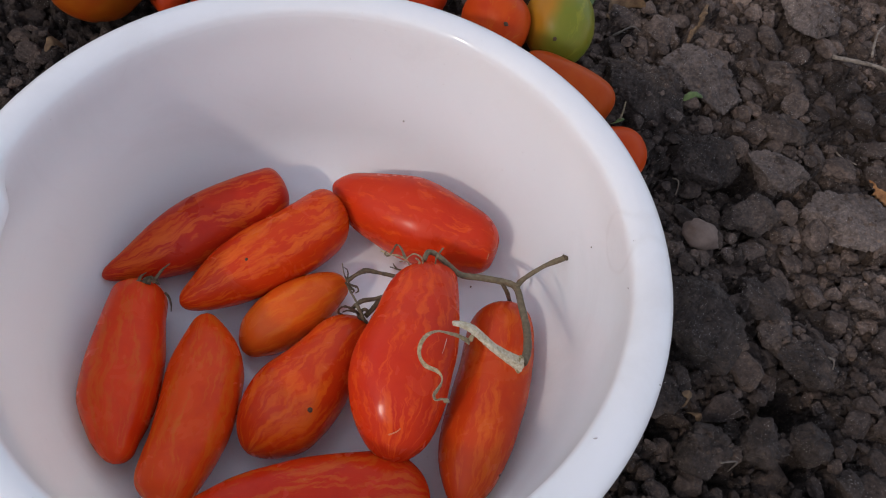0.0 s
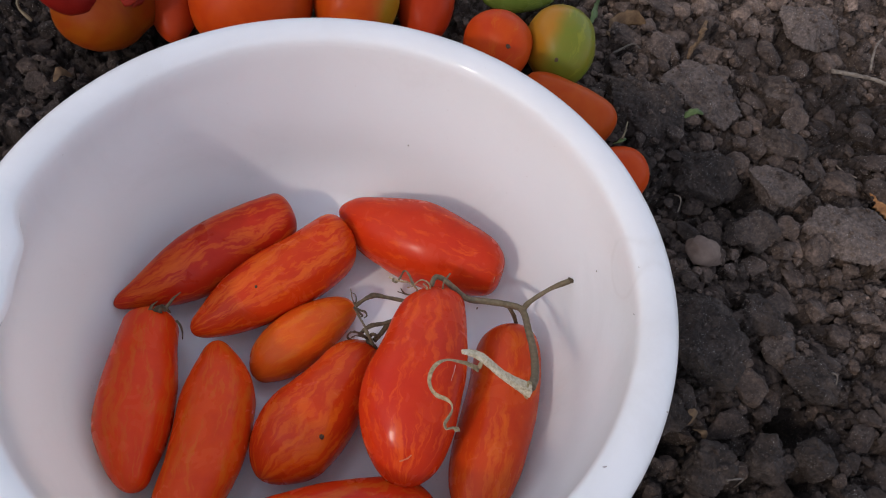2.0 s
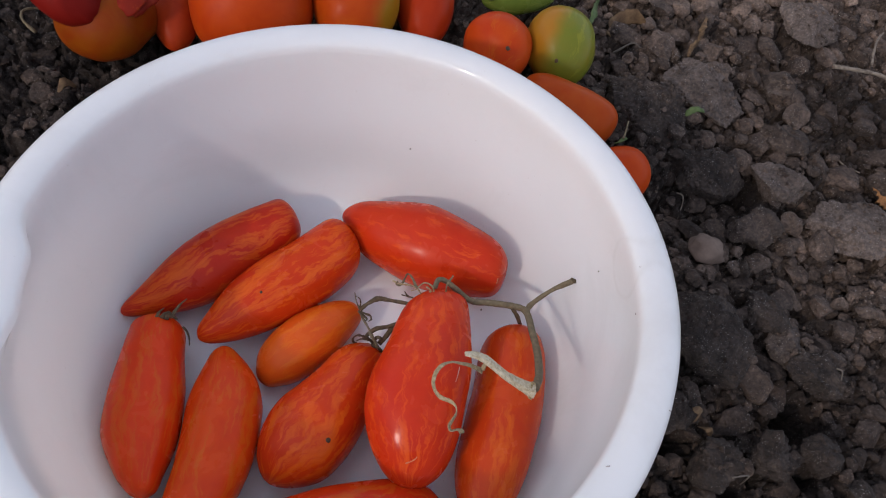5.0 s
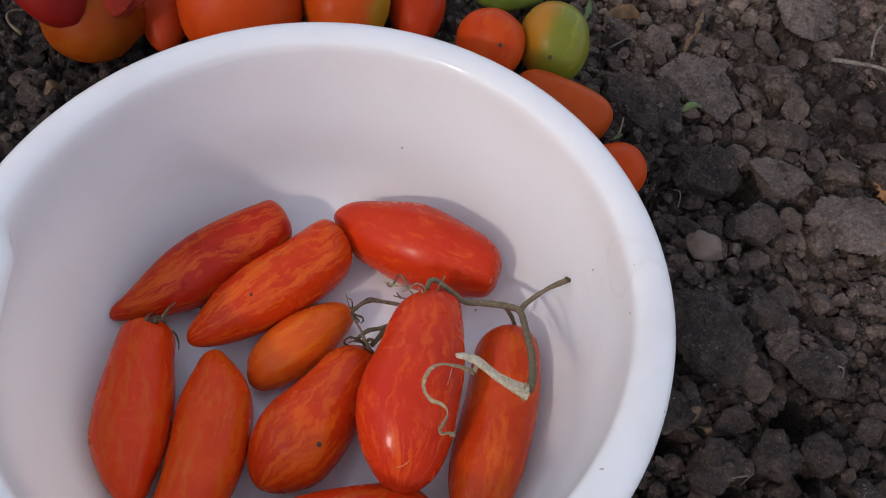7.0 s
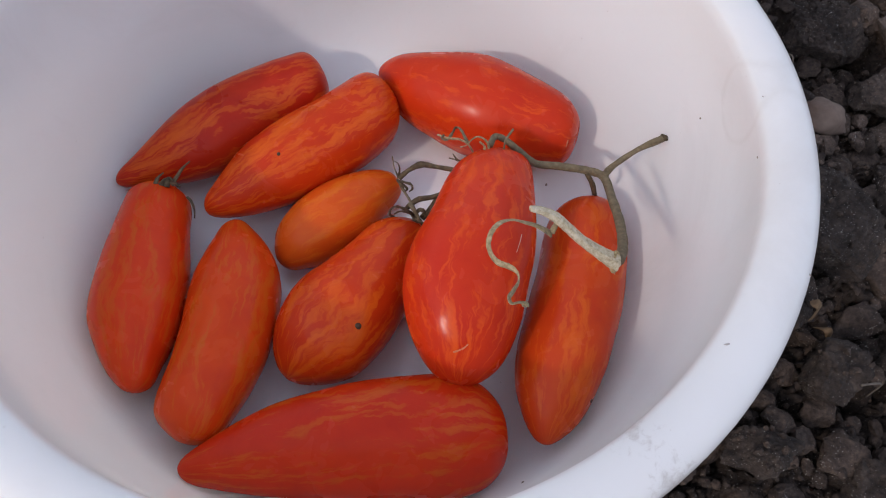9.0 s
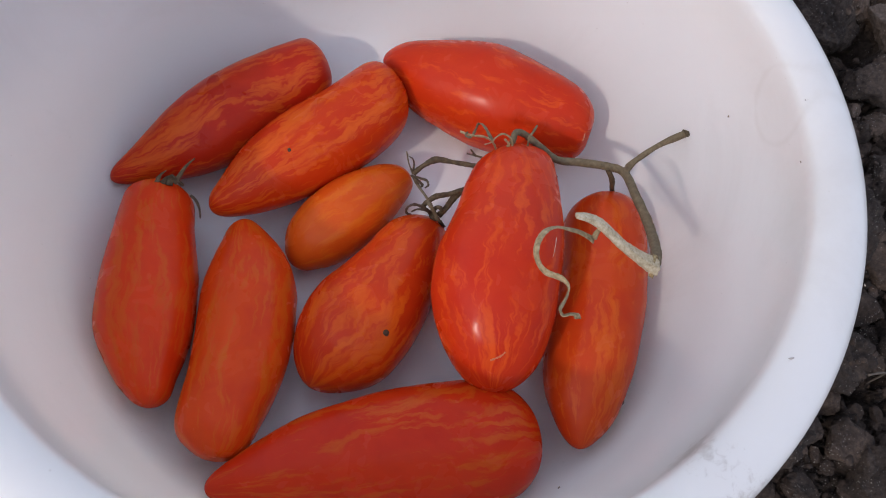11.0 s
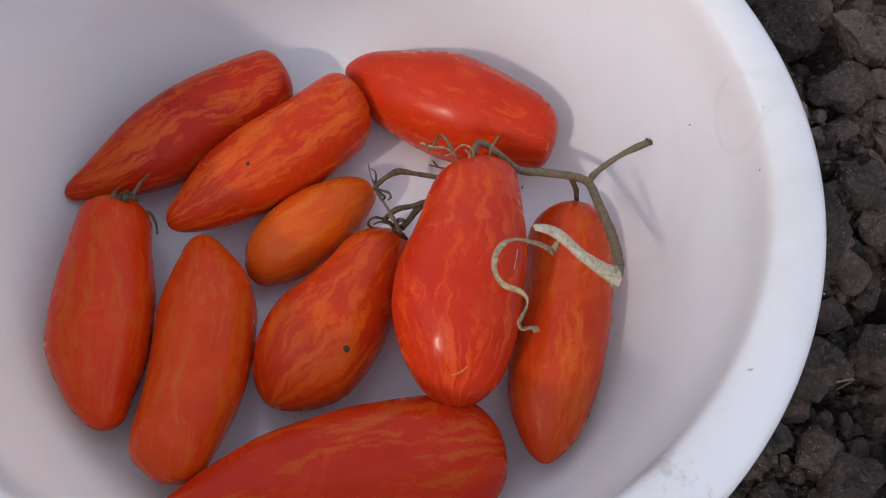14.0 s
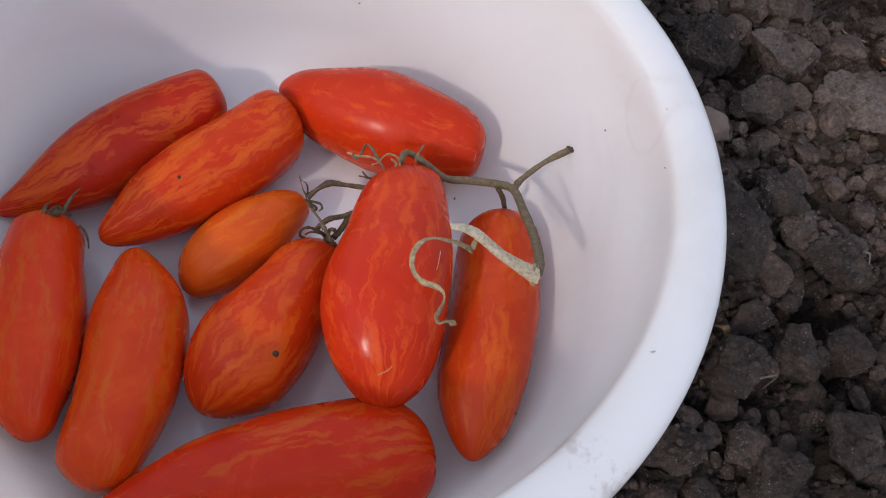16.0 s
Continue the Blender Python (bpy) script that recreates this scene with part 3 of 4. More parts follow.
def build_crumbs():
    """All the small crumbs and lumps of soil that lie loose on the ground, packed side by side, as one stuff."""
    rnd = random.Random(11)
    tiny = [clod_shape(100 + i, 1) for i in range(14)]
    mid = [clod_shape(200 + i, 2) for i in range(24)]
    big = [clod_shape(250 + i, 3) for i in range(24)]
    cell = 0.02
    taken = {}
    V, F, base = [], [], 0
    sizes = ((big, 420, 0.0100, 0.015, 0.82), (big, 2800, 0.0058, 0.0095, 0.80), (big, 9000, 0.0036, 0.0060, 0.80), (mid, 16000, 0.0020, 0.0036, 0.80), (tiny, 9000, 0.0009, 0.0019, 0.0))
    for shapes, tries, lo, hi, gap in sizes:
        for _ in range(tries):
            if rnd.random() < 0.72:
                x, y = rnd.uniform(0.14, 0.52), rnd.uniform(-0.14, 0.56)
            else:
                x, y = rnd.uniform(-0.40, 0.20), rnd.uniform(0.08, 0.52)
            r = lo + (hi - lo) * rnd.random() ** 1.5
            if x < 0.14:
                # finer tilth on the far side of the bowl
                r *= 0.62
            if not free_spot(x, y, r):
                continue
            i, j = int(x // cell), int(y // cell)
            near = [q for a in (-1, 0, 1) for b in (-1, 0, 1) for q in taken.get((i + a, j + b), ())]
            if any(math.hypot(x - q[0], y - q[1]) < gap * (r + q[2]) for q in near):
                continue
            h = ground_height(x, y)
            top = top_height(x, y)
            if top > h + 0.001 and (r > 0.0022 or rnd.random() < 0.5):
                continue
            taken.setdefault((i, j), []).append((x, y, r))
            vs, fs = shapes[rnd.randrange(len(shapes))]
            m = np.array(Euler((rnd.uniform(-0.35, 0.35), rnd.uniform(-0.35, 0.35), rnd.uniform(0, 6.3))).to_matrix())
            s = np.array((r * rnd.uniform(1.0, 1.35), r * rnd.uniform(0.85, 1.1), r * rnd.uniform(0.55, 0.85)))
            V.append((vs * s) @ m.T + (x, y, top + s[2] * (0.50 if r < 0.003 else rnd.uniform(0.22, 0.52))))
            F.append(fs + base)
            base += len(vs)
    # the tilth goes on all round, thinning out
    for _ in range(12000):
        far, way = 1.25 * rnd.random() ** 0.6, rnd.uniform(0, 2 * math.pi)
        x, y = 0.10 + far * math.cos(way), 0.15 + far * math.sin(way)
        if (0.13 < x < 0.53 and -0.15 < y < 0.57) or (-0.41 < x < 0.21 and 0.07 < y < 0.53):
            continue
        r = rnd.uniform(0.004, 0.013)
        if not free_spot(x, y, r):
            continue
        i, j = int(x // cell), int(y // cell)
        near = [q for a in (-1, 0, 1) for b in (-1, 0, 1) for q in taken.get((i + a, j + b), ())]
        if any(math.hypot(x - q[0], y - q[1]) < 0.8 * (r + q[2]) for q in near):
            continue
        taken.setdefault((i, j), []).append((x, y, r))
        vs, fs = tiny[rnd.randrange(len(tiny))]
        m = np.array(Euler((rnd.uniform(-0.35, 0.35), rnd.uniform(-0.35, 0.35), rnd.uniform(0, 6.3))).to_matrix())
        s = np.array((r * rnd.uniform(1.0, 1.35), r * rnd.uniform(0.85, 1.1), r * rnd.uniform(0.55, 0.85)))
        V.append((vs * s) @ m.T + (x, y, ground_height(x, y) + s[2] * 0.4))
        F.append(fs + base)
        base += len(vs)
    V, F = np.concatenate(V), np.concatenate(F)
    me = bpy.data.meshes.new("soil_crumbs")
    me.from_pydata(V.tolist(), [], F.tolist())
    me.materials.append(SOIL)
    return tagged(new("soil_crumbs", me), "loose crumbs and small lumps of dark dry soil", "soil", kind="stuff")


def clod_mesh(seed, rx, ry, rz, lumps):
    """A lump of soil of the given half sizes: broken faces first, then fused crumbs of real size on its skin."""
    rnd = random.Random(seed)
    bm = bmesh.new()
    bmesh.ops.create_icosphere(bm, subdivisions=6 if rx > 0.026 else 5, radius=1)
    planes = []
    for _ in range(26):
        d = Vector((rnd.gauss(0, 1), rnd.gauss(0, 1), rnd.gauss(0, 1))).normalized()
        planes.append((d, 0.56 + 0.26 * rnd.random()))
    off = Vector((rnd.random() * 50, rnd.random() * 50, rnd.random() * 50))
    for v in bm.verts:
        c = v.co.copy()
        for d, k in planes:
            over = c.dot(d) - k
            if over > 0:
                c -= d * over * 0.98
        c *= 1.10 + 0.12 * noise.noise(v.co * 1.3 + off)
        p = Vector((c.x * rx, c.y * ry, c.z * rz))
        n = Vector((v.co.x / rx, v.co.y / ry, v.co.z / rz)).normalized()
        bend = Vector((noise.noise(p * 110 + off), noise.noise(p * 110 - off), noise.noise(p * 110 + off * 2))) * 0.4
        h = 0.0
        for f, amp in ((70, 0.0030), (170, 0.0016), (420, 0.0011)):
            q = noise.voronoi(p * f + bend + off)[0]
            h += amp * lumps * (min(1.0, (q[1] - q[0]) * 3.0) - 0.55)
        h += 0.0022 * noise.noise(p * 60 + off) + 0.0009 * noise.noise(p * 520 + off)
        v.co = p + n * h
    me = bpy.data.meshes.new("soil_clod")
    bm.to_mesh(me)
    bm.free()
    me.shade_smooth()
    return me


def soil_clod(x, y, rx, ry, rz, turn, mat, seed, label, lift=0.35, lumps=1.0):
    me = clod_mesh(seed, rx, ry, rz, lumps)
    me.materials.append(mat)
    ob = new("soil_clod", me)
    z = ground_height(x, y) * 0.5 + rz * lift
    RESTS.append((x, y, rx, ry, rz, radians(turn), z))
    ob.matrix_world = pose(x, y, z, 4 * math.sin(seed), 4 * math.cos(seed), turn)
    return tagged(ob, label, "soil clod", "clods of soil")


# ---- tomatoes ----
STOPS = (0.0, 0.06, 0.2, 0.4, 0.6, 0.8, 0.94, 1.0)
LONG_STOPS = (0.0, 0.03, 0.1, 0.2, 0.35, 0.5, 0.65, 0.8, 0.9, 0.97, 1.0)


def fruit(length, seg, rings, centre, girth, seed, dimple, ribs, end_r, flat=1.0):
    """The skin of a tomato along its local x; centre and girth give its middle line and half width at each step."""
    s = 0.5 - 0.5 * np.cos(np.linspace(0, math.pi, rings))
    mids, rad = centre(s), girth(s)
    for _ in range(6):
        mids[1:-1] = 0.25 * mids[:-2] + 0.5 * mids[1:-1] + 0.25 * mids[2:]
        rad[3:-3] = 0.25 * rad[2:-4] + 0.5 * rad[3:-3] + 0.25 * rad[4:-2]
    rnd = random.Random(seed)
    p1, p2, p3 = (rnd.uniform(0, 6.28) for _ in range(3))
    off = Vector((seed * 7.3, 1.0, 2.0))
    bm = bmesh.new()
    grid = []
    for i in range(rings):
        c = Vector(((s[i] - 0.5) * length, 0, 0)) + Vector(mids[i])
        # shallow hollow round the stalk
        c.x -= dimple * end_r * 0.35 * max(0.0, 1 - rad[i] / (0.6 * end_r)) ** 2 if s[i] > 0.9 else 0.0
        if i in (0, rings - 1):
            grid.append([bm.verts.new(c)])
            continue
        ring = []
        for j in range(seg):
            t = 2 * math.pi * j / seg
            d = Vector((0, math.cos(t), math.sin(t)))
            k = 1 + ribs * math.sin(2 * t + p1) + 0.7 * ribs * math.sin(3 * t + p2) + 0.5 * ribs * math.sin(5 * t + p3 + 2 * s[i])
            k += 0.03 * noise.noise((c + d * rad[i]) * 34 + off) + 0.008 * noise.noise((c + d * rad[i]) * 110 + off)
            ring.append(bm.verts.new(c + Vector((0, d.y, d.z * flat)) * (rad[i] * k)))
        grid.append(ring)
    for g, h in zip(grid, grid[1:]):
        for j in range(seg):
            k = (j + 1) % seg
            if len(g) == 1:
                bm.faces.new((g[0], h[k], h[j]))
            elif len(h) == 1:
                bm.faces.new((g[j], g[k], h[0]))
            else:
                bm.faces.new((g[j], g[k], h[k], h[j]))
    bmesh.ops.recalc_face_normals(bm, faces=bm.faces)
    return bm


def lying(a, b, over):
    """The pose of a fruit that lies from a to b, its local z towards over."""
    x = (b - a).normalized()
    up = (Vector(over) - x * x.dot(Vector(over))).normalized()
    return Matrix.Translation((a + b) / 2) @ Matrix((x, up.cross(x), up)).transposed().to_4x4()


def long_tomato(tip, stem, rise, middle, half, mat, label, group, seed, dimple=0.2, ribs=0.008, flat=1.0):
    """A long tomato from its blossom tip to its stem end: how far its middle line swerves and its half width, in mm, at the stops."""
    a, b = Vector(tip), Vector(stem)
    mids = [middle[0], *middle, middle[-1]]
    place = lying(a, b, (0, -0.2, 1))
    bm = fruit(
        (b - a).length, 56, 64,
        lambda s: np.stack([0 * s, hermite(LONG_STOPS, mids, s) / 1000, rise * 4 * s * (1 - s)], 1),
        lambda s: np.sqrt(np.maximum(hermite(LONG_STOPS, [0, *[(h / 1000) ** 2 for h in half], 0], s), 0)),
        seed, dimple, ribs, half[7] / 1000, flat,
    )
    ob = link_mesh("tomato", bm, mat)
    ob.matrix_world = place
    return tagged(ob, label, "tomato", group)


def tomato(tip, stem, bow, radii, mat, label, group, seed, dimple=0.25, ribs=0.015):
    """A tomato lying from its blossom tip to its stem end, bowed sideways, with the given girth along it."""
    a, b = Vector(tip), Vector(stem)
    place = lying(a, b, (0, 0, 1))
    lb = place.to_3x3().inverted() @ Vector(bow)
    bm = fruit(
        (b - a).length, 44, 46,
        lambda s: np.outer(4 * s * (1 - s), lb),
        lambda s: np.sqrt(np.maximum(hermite(STOPS, [0, *[r * r for r in radii], 0], s), 0)),
        seed, dimple, ribs, radii[5],
    )
    ob = link_mesh("tomato", bm, mat)
    ob.matrix_world = place
    return tagged(ob, label, "tomato", group)


bowl = build_bowl()
IN, OUT = "tomatoes in the bowl", "tomatoes on the ground"
t1 = long_tomato((-0.1454, 0.0045, -0.0126), (-0.0480, 0.0970, -0.0117), 0.0046, (-2.0, -2.5, -2.7, -2.2, 0.2, 2.7, 4.0, 4.5, 7.6), (5.0, 8.7, 14.0, 20.6, 23.2, 22.1, 20.6, 19.4, 14.9), DULL_RED, "long dark red tomato with faint orange streaks, pointed, in the bowl", IN, 1)
t2 = long_tomato((-0.0910, -0.0045, -0.0030), (-0.0099, 0.0925, 0.0005), 0.0025, (-1.8, -2.8, -2.9, -3.3, -3.7, -5.1, -4.4, -2.0, 0.7), (6.6, 11.2, 16.8, 21.6, 23.2, 23.1, 22.5, 20.7, 14.5), ORANGE_RED, "long orange-red tomato with yellow flame streaks and a dark speck", IN, 2)
t3 = long_tomato((-0.0209, 0.1045, -0.0050), (0.1004, 0.0794, 0.0228), -0.0009, (5.3, 4.3, 2.2, 2.3, 2.0, 0.3, -0.3, -0.8, -2.8), (7.0, 14.4, 20.6, 25.9, 29.3, 27.8, 23.9, 20.1, 14.4), SCARLET, "bright scarlet blunt long tomato with orange streaks against bowl wall", IN, 3)
t4 = long_tomato((-0.0895, -0.1097, 0.0133), (-0.1199, 0.0037, -0.0104), -0.0002, (-0.8, 1.4, 2.3, 3.4, 2.2, 1.4, 0.6, -0.6, 0.9), (7.9, 12.5, 17.6, 22.5, 22.8, 21.0, 18.9, 17.7, 13.3), SMOOTH_RED, "blunt orange-red tomato with dried calyx, along the bowl wall", IN, 4)
t5 = long_tomato((-0.0722, -0.0080, -0.0015), (-0.0553, -0.1282, 0.0231), -0.0039, (1.2, 3.9, 6.3, 6.8, 6.9, 5.5, 1.6, -0.8, 1.1), (7.0, 13.2, 19.3, 23.5, 23.2, 21.7, 20.0, 17.4, 10.1), SMOOTH_ORANGE, "brownish orange-red tomato with pointed tip, lying in the bowl", IN, 5)
t6 = long_tomato((-0.0442, -0.0236, -0.0075), (0.0097, 0.0388, -0.0073), 0.0042, (1.6, 3.4, 3.7, 4.4, 5.0, 5.0, 5.1, 4.9, 4.4), (7.5, 12.7, 16.7, 19.0, 18.9, 17.3, 14.2, 10.8, 6.8), ORANGE, "small plum-shaped orange tomato still on the vine", IN, 6, flat=0.94)
t7 = long_tomato((-0.0220, -0.0873, 0.0125), (0.0249, 0.0142, 0.0023), 0.0071, (0.4, -0.1, -1.1, -1.0, -1.4, -1.0, 1.3, 0.9, -0.7), (9.7, 18.4, 24.9, 27.2, 24.5, 21.1, 17.9, 13.2, 6.3), ORANGE_RED, "pear-shaped orange-red tomato with yellow streaks and dark spot", IN, 7, flat=0.94)
t8 = long_tomato((0.0585, -0.0805, 0.0435), (0.0524, 0.0466, 0.0378), 0.0069, (1.8, 2.2, 3.7, 4.8, 3.8, 0.3, -0.8, -2.2, -5.5), (10.7, 19.4, 25.4, 29.4, 30.0, 26.3, 22.8, 19.7, 13.6), FLAMED, "large glossy scarlet tomato with cracked tip, hanging on the vine", IN, 8, flat=0.93)
t9 = long_tomato((0.1022, -0.0969, 0.0400), (0.1106, 0.0446, 0.0146), -0.0009, (0.9, -0.1, 0.2, -1.5, -3.6, -4.7, -4.1, -3.6, -5.4), (7.0, 13.8, 19.2, 22.5, 23.2, 23.2, 22.5, 19.8, 12.8), BROWN_ORANGE, "long orange-brown tomato on the vine beside the bowl wall", IN, 9)
t10 = long_tomato((-0.0559, -0.1404, 0.0245), (0.0868, -0.0960, 0.0290), -0.0027, (0.6, 1.9, 3.8, 5.4, 5.4, 4.8, 4.7, 3.6, 3.0), (6.4, 11.4, 16.9, 22.9, 26.6, 28.5, 28.9, 25.5, 16.0), RED, "large deep red tomato with yellow streaks, lying across the front", IN, 10, flat=0.84)
o1 = tomato((-0.2536, 0.1921, 0.0204), (-0.1871, 0.2298, 0.0147), (0.0051, -0.0078, 0.0078), (0.0151, 0.0239, 0.028, 0.0265, 0.016, 0.0088), GOLD, "split orange tomato on the soil, partly broken open", OUT, 11)
# added fruit shape in place of the torn tomato's dark red hollow
o1b = tomato((-0.2931, 0.2267, 0.0433), (-0.216, 0.1847, 0.048), (0.0009, 0.0026, 0.0091), (0.0083, 0.0150, 0.0210, 0.0244, 0.0228, 0.011), DEEP_RED, "rounded dark red shape added for the torn-open inside of the split orange tomato", OUT, 12)
o2 = tomato((-0.1702, 0.2037, 0.0114), (-0.2009, 0.2977, 0.0197), (0.0007, 0.0001, 0.0012), (0.0094, 0.0160, 0.0200, 0.0200, 0.0165, 0.0095), TAWNY, "narrow orange tomato squeezed between others on the soil", OUT, 13)
o3 = tomato((-0.1686, 0.2329, 0.025), (-0.0826, 0.2699, 0.0257), (0.0028, -0.0066, 0.0088), (0.0236, 0.0309, 0.0351, 0.0352, 0.0297, 0.0186), PLAIN_ORANGE, "large orange-red tomato on the soil behind the bowl", OUT, 14)
o4 = tomato((-0.0429, 0.2354, 0.0265), (-0.0643, 0.3373, 0.03), (0.0006, -0.0001, 0.0051), (0.0177, 0.0291, 0.0351, 0.0348, 0.0284, 0.017), HALF_RIPE, "broad orange-red tomato turning yellow-green on one side", OUT, 15)
o5 = tomato((0.0089, 0.2663, 0.017), (-0.0074, 0.3589, 0.0187), (-0.0005, -0.0002, 0.0043), (0.012, 0.0197, 0.0238, 0.0235, 0.0192, 0.0115), PLAIN_RED, "dark red tomato on the soil behind the bowl", OUT, 16)
o6 = tomato((0.0643, 0.2494, 0.0236), (0.0815, 0.306, 0.0165), (-0.0064, 0.0022, 0.0047), (0.0147, 0.0244, 0.0284, 0.0264, 0.0193, 0.0102), EGG_RED, "egg-shaped red tomato with dark stem scar on the soil", OUT, 17)
o7 = tomato((0.122, 0.261, 0.02), (0.1165, 0.333, 0.019), (-0.0021, -0.0001, 0.006), (0.014, 0.0233, 0.0285, 0.0285, 0.0233, 0.014), GREEN, "unripe green-yellow round tomato with a dark speck", OUT, 18)
o8 = tomato((0.048, 0.336, 0.0115), (0.1118, 0.3691, 0.0146), (0.0015, -0.0031, 0.0017), (0.0073, 0.0123, 0.016, 0.0152, 0.0131, 0.0072), DARK_GREEN, "small unripe green tomato with ring-shaped stem scar", OUT, 19)
o9 = tomato((0.0933, 0.2521, 0.0236), (0.17, 0.2255, 0.021), (-0.0023, -0.0068, -0.001), (0.0102, 0.0178, 0.0224, 0.0245, 0.0225, 0.0150), GOLD_BROWN, "oblong orange tomato on the soil beside the bowl", OUT, 20)
o10 = tomato((0.1968, 0.2011, 0.0187), (0.1497, 0.1722, 0.0206), (0.0016, -0.0024, 0.0029), (0.0123, 0.0192, 0.0223, 0.0217, 0.0179, 0.0107), PLAIN_ORANGE, "small orange-red tomato half hidden under the bowl rim", OUT, 21)

for ob in (o1, o2, o3, o4, o5, o6, o7, o8, o9, o10):
    c = ob.matrix_world.translation
    ax = ob.matrix_world.to_3x3() @ Vector((1, 0, 0))
    for k in (-0.02, 0.0, 0.02):
        KEEP_OUT.append((c.x + ax.x * k, c.y + ax.y * k, 0.024))

# ---- the vine in the bowl ----
vine = new("tomato_vine")
vine.matrix_world = Matrix.Translation(nest((0.1164, 0.0425, -0.081)))
tagged(vine, "dry greenish-brown tomato truss stem with withered ribbon leaf", "vine")
bpy.context.view_layer.update()


def stalk(name, pts, r0, r1, mat, parent, label="", **kw):
    return part(name, tube([nest(p) for p in pts], r0, r1, **kw), mat, parent, label)


stalk("main_stem", [(0.1225, -0.0238, -0.047), (0.125, -0.0131, -0.054), (0.1247, 0.0059, -0.065), (0.1209, 0.026, -0.0745), (0.1164, 0.0425, -0.081), (0.1071, 0.0441, -0.080), (0.0921, 0.0424, -0.078), (0.0802, 0.0409, -0.077), (0.0703, 0.045, -0.074), (0.062, 0.0487, -0.0715), (0.057, 0.0473, -0.069), (0.0556, 0.0397, -0.067)], 0.0026, 0.0016, STEM, vine, seed=1, knobs=0.05, per=8, seg=12)
stalk("side_branch", [(0.1164, 0.0425, -0.081), (0.1199, 0.0484, -0.079), (0.1311, 0.0575, -0.073), (0.1425, 0.0630, -0.067)], 0.0019, 0.0013, STEM, vine, seed=2, knobs=0.12, radii=(0.0024, 0.0016, 0.0014, 0.0019))
part("branch_end", blob(nest((0.1430, 0.0632, -0.0665)), (0.0021, 0.0021, 0.0012), seed=3, rough=0.6), DARK_STEM, vine, "dark swollen broken-off branch end")
stalk("pedicel", [(0.1073, 0.0427, -0.080), (0.1119, 0.0418, -0.088), (0.1147, 0.0433, -0.098), (0.1173, 0.0446, -0.107)], 0.0015, 0.0013, DARK_STEM, vine, seed=4)
stalk("pedicel", [(0.0433, 0.0409, -0.0964), (0.0387, 0.0407, -0.0959), (0.0280, 0.0405, -0.0956), (0.0196, 0.0401, -0.0955), (0.0137, 0.0363, -0.0971), (0.0090, 0.0327, -0.1008)], 0.0014, 0.0011, DARK_STEM, vine, seed=5, knobs=0.09, radii=(0.0013, 0.0013, 0.0012, 0.0019, 0.0012, 0.0016))
stalk("pedicel", [(0.0389, 0.0265, -0.0949), (0.0340, 0.0238, -0.0954), (0.0293, 0.0212, -0.0960), (0.0229, 0.0188, -0.0964), (0.0190, 0.0159, -0.0982), (0.0168, 0.0140, -0.1010)], 0.0013, 0.0011, DARK_STEM, vine, seed=6, knobs=0.09, radii=(0.0012, 0.0013, 0.0013, 0.0016, 0.0013, 0.0014))
stalk("pedicel", [(0.0394, 0.0270, -0.0949), (0.0350, 0.0245, -0.0975), (0.0318, 0.0208, -0.0994), (0.0291, 0.0160, -0.1014), (0.0258, 0.0121, -0.1043)], 0.0016, 0.0013, DARK_STEM, vine, seed=15, knobs=0.09, radii=(0.0016, 0.0016, 0.0019, 0.0015, 0.0018))
cut = stalk("dry_stalk", [(0.0790, -0.0264, -0.0121), (0.0845, -0.0247, -0.0152), (0.0904, -0.0244, -0.0189), (0.0963, -0.0253, -0.0238), (0.1028, -0.0269, -0.0288), (0.1108, -0.0275, -0.0348), (0.1178, -0.0277, -0.0398), (0.1205, -0.0277, -0.0416)], 0.0009, 0.0030, STRAW, vine, "bleached straw-coloured dry leaf stalk with cut end", flat=0.62, knobs=0.05, seg=28, per=8, seed=7, radii=(0.0014, 0.0022, 0.0028, 0.0029, 0.0029, 0.0034, 0.0043, 0.0049), ridges=7, ridge=0.09)


def cut_face(tip, back, r):
    """The cut end of a stalk: a ragged raised rim round a sunken pith."""
    n = (Vector(tip) - Vector(back)).normalized()
    n = (n + Vector((0.0, -0.1, 0.9))).normalized()
    u = n.orthogonal().normalized()
    v = n.cross(u)
    rnd = random.Random(8)
    bm = bmesh.new()
    rings = []
    for q, h in ((1.0, -0.0016), (1.06, -0.0004), (1.0, 0.0004), (0.78, 0.0003), (0.6, -0.0005), (0.3, -0.0009)):
        ring = []
        for k in range(20):
            a = 2 * math.pi * k / 20
            w = r * q * (1 + 0.12 * rnd.uniform(-1, 1))
            ring.append(bm.verts.new(Vector(tip) + u * w * math.cos(a) + v * 0.8 * w * math.sin(a) + n * (h + 0.0003 * rnd.uniform(-1, 1))))
        rings.append(ring)
    for a, b in zip(rings, rings[1:]):
        for k in range(20):
            bm.faces.new((a[k], a[(k + 1) % 20], b[(k + 1) % 20], b[k]))
    bm.faces.new(rings[0][::-1])
    bm.faces.new(rings[-1])
    bmesh.ops.recalc_face_normals(bm, faces=bm.faces)
    return bm


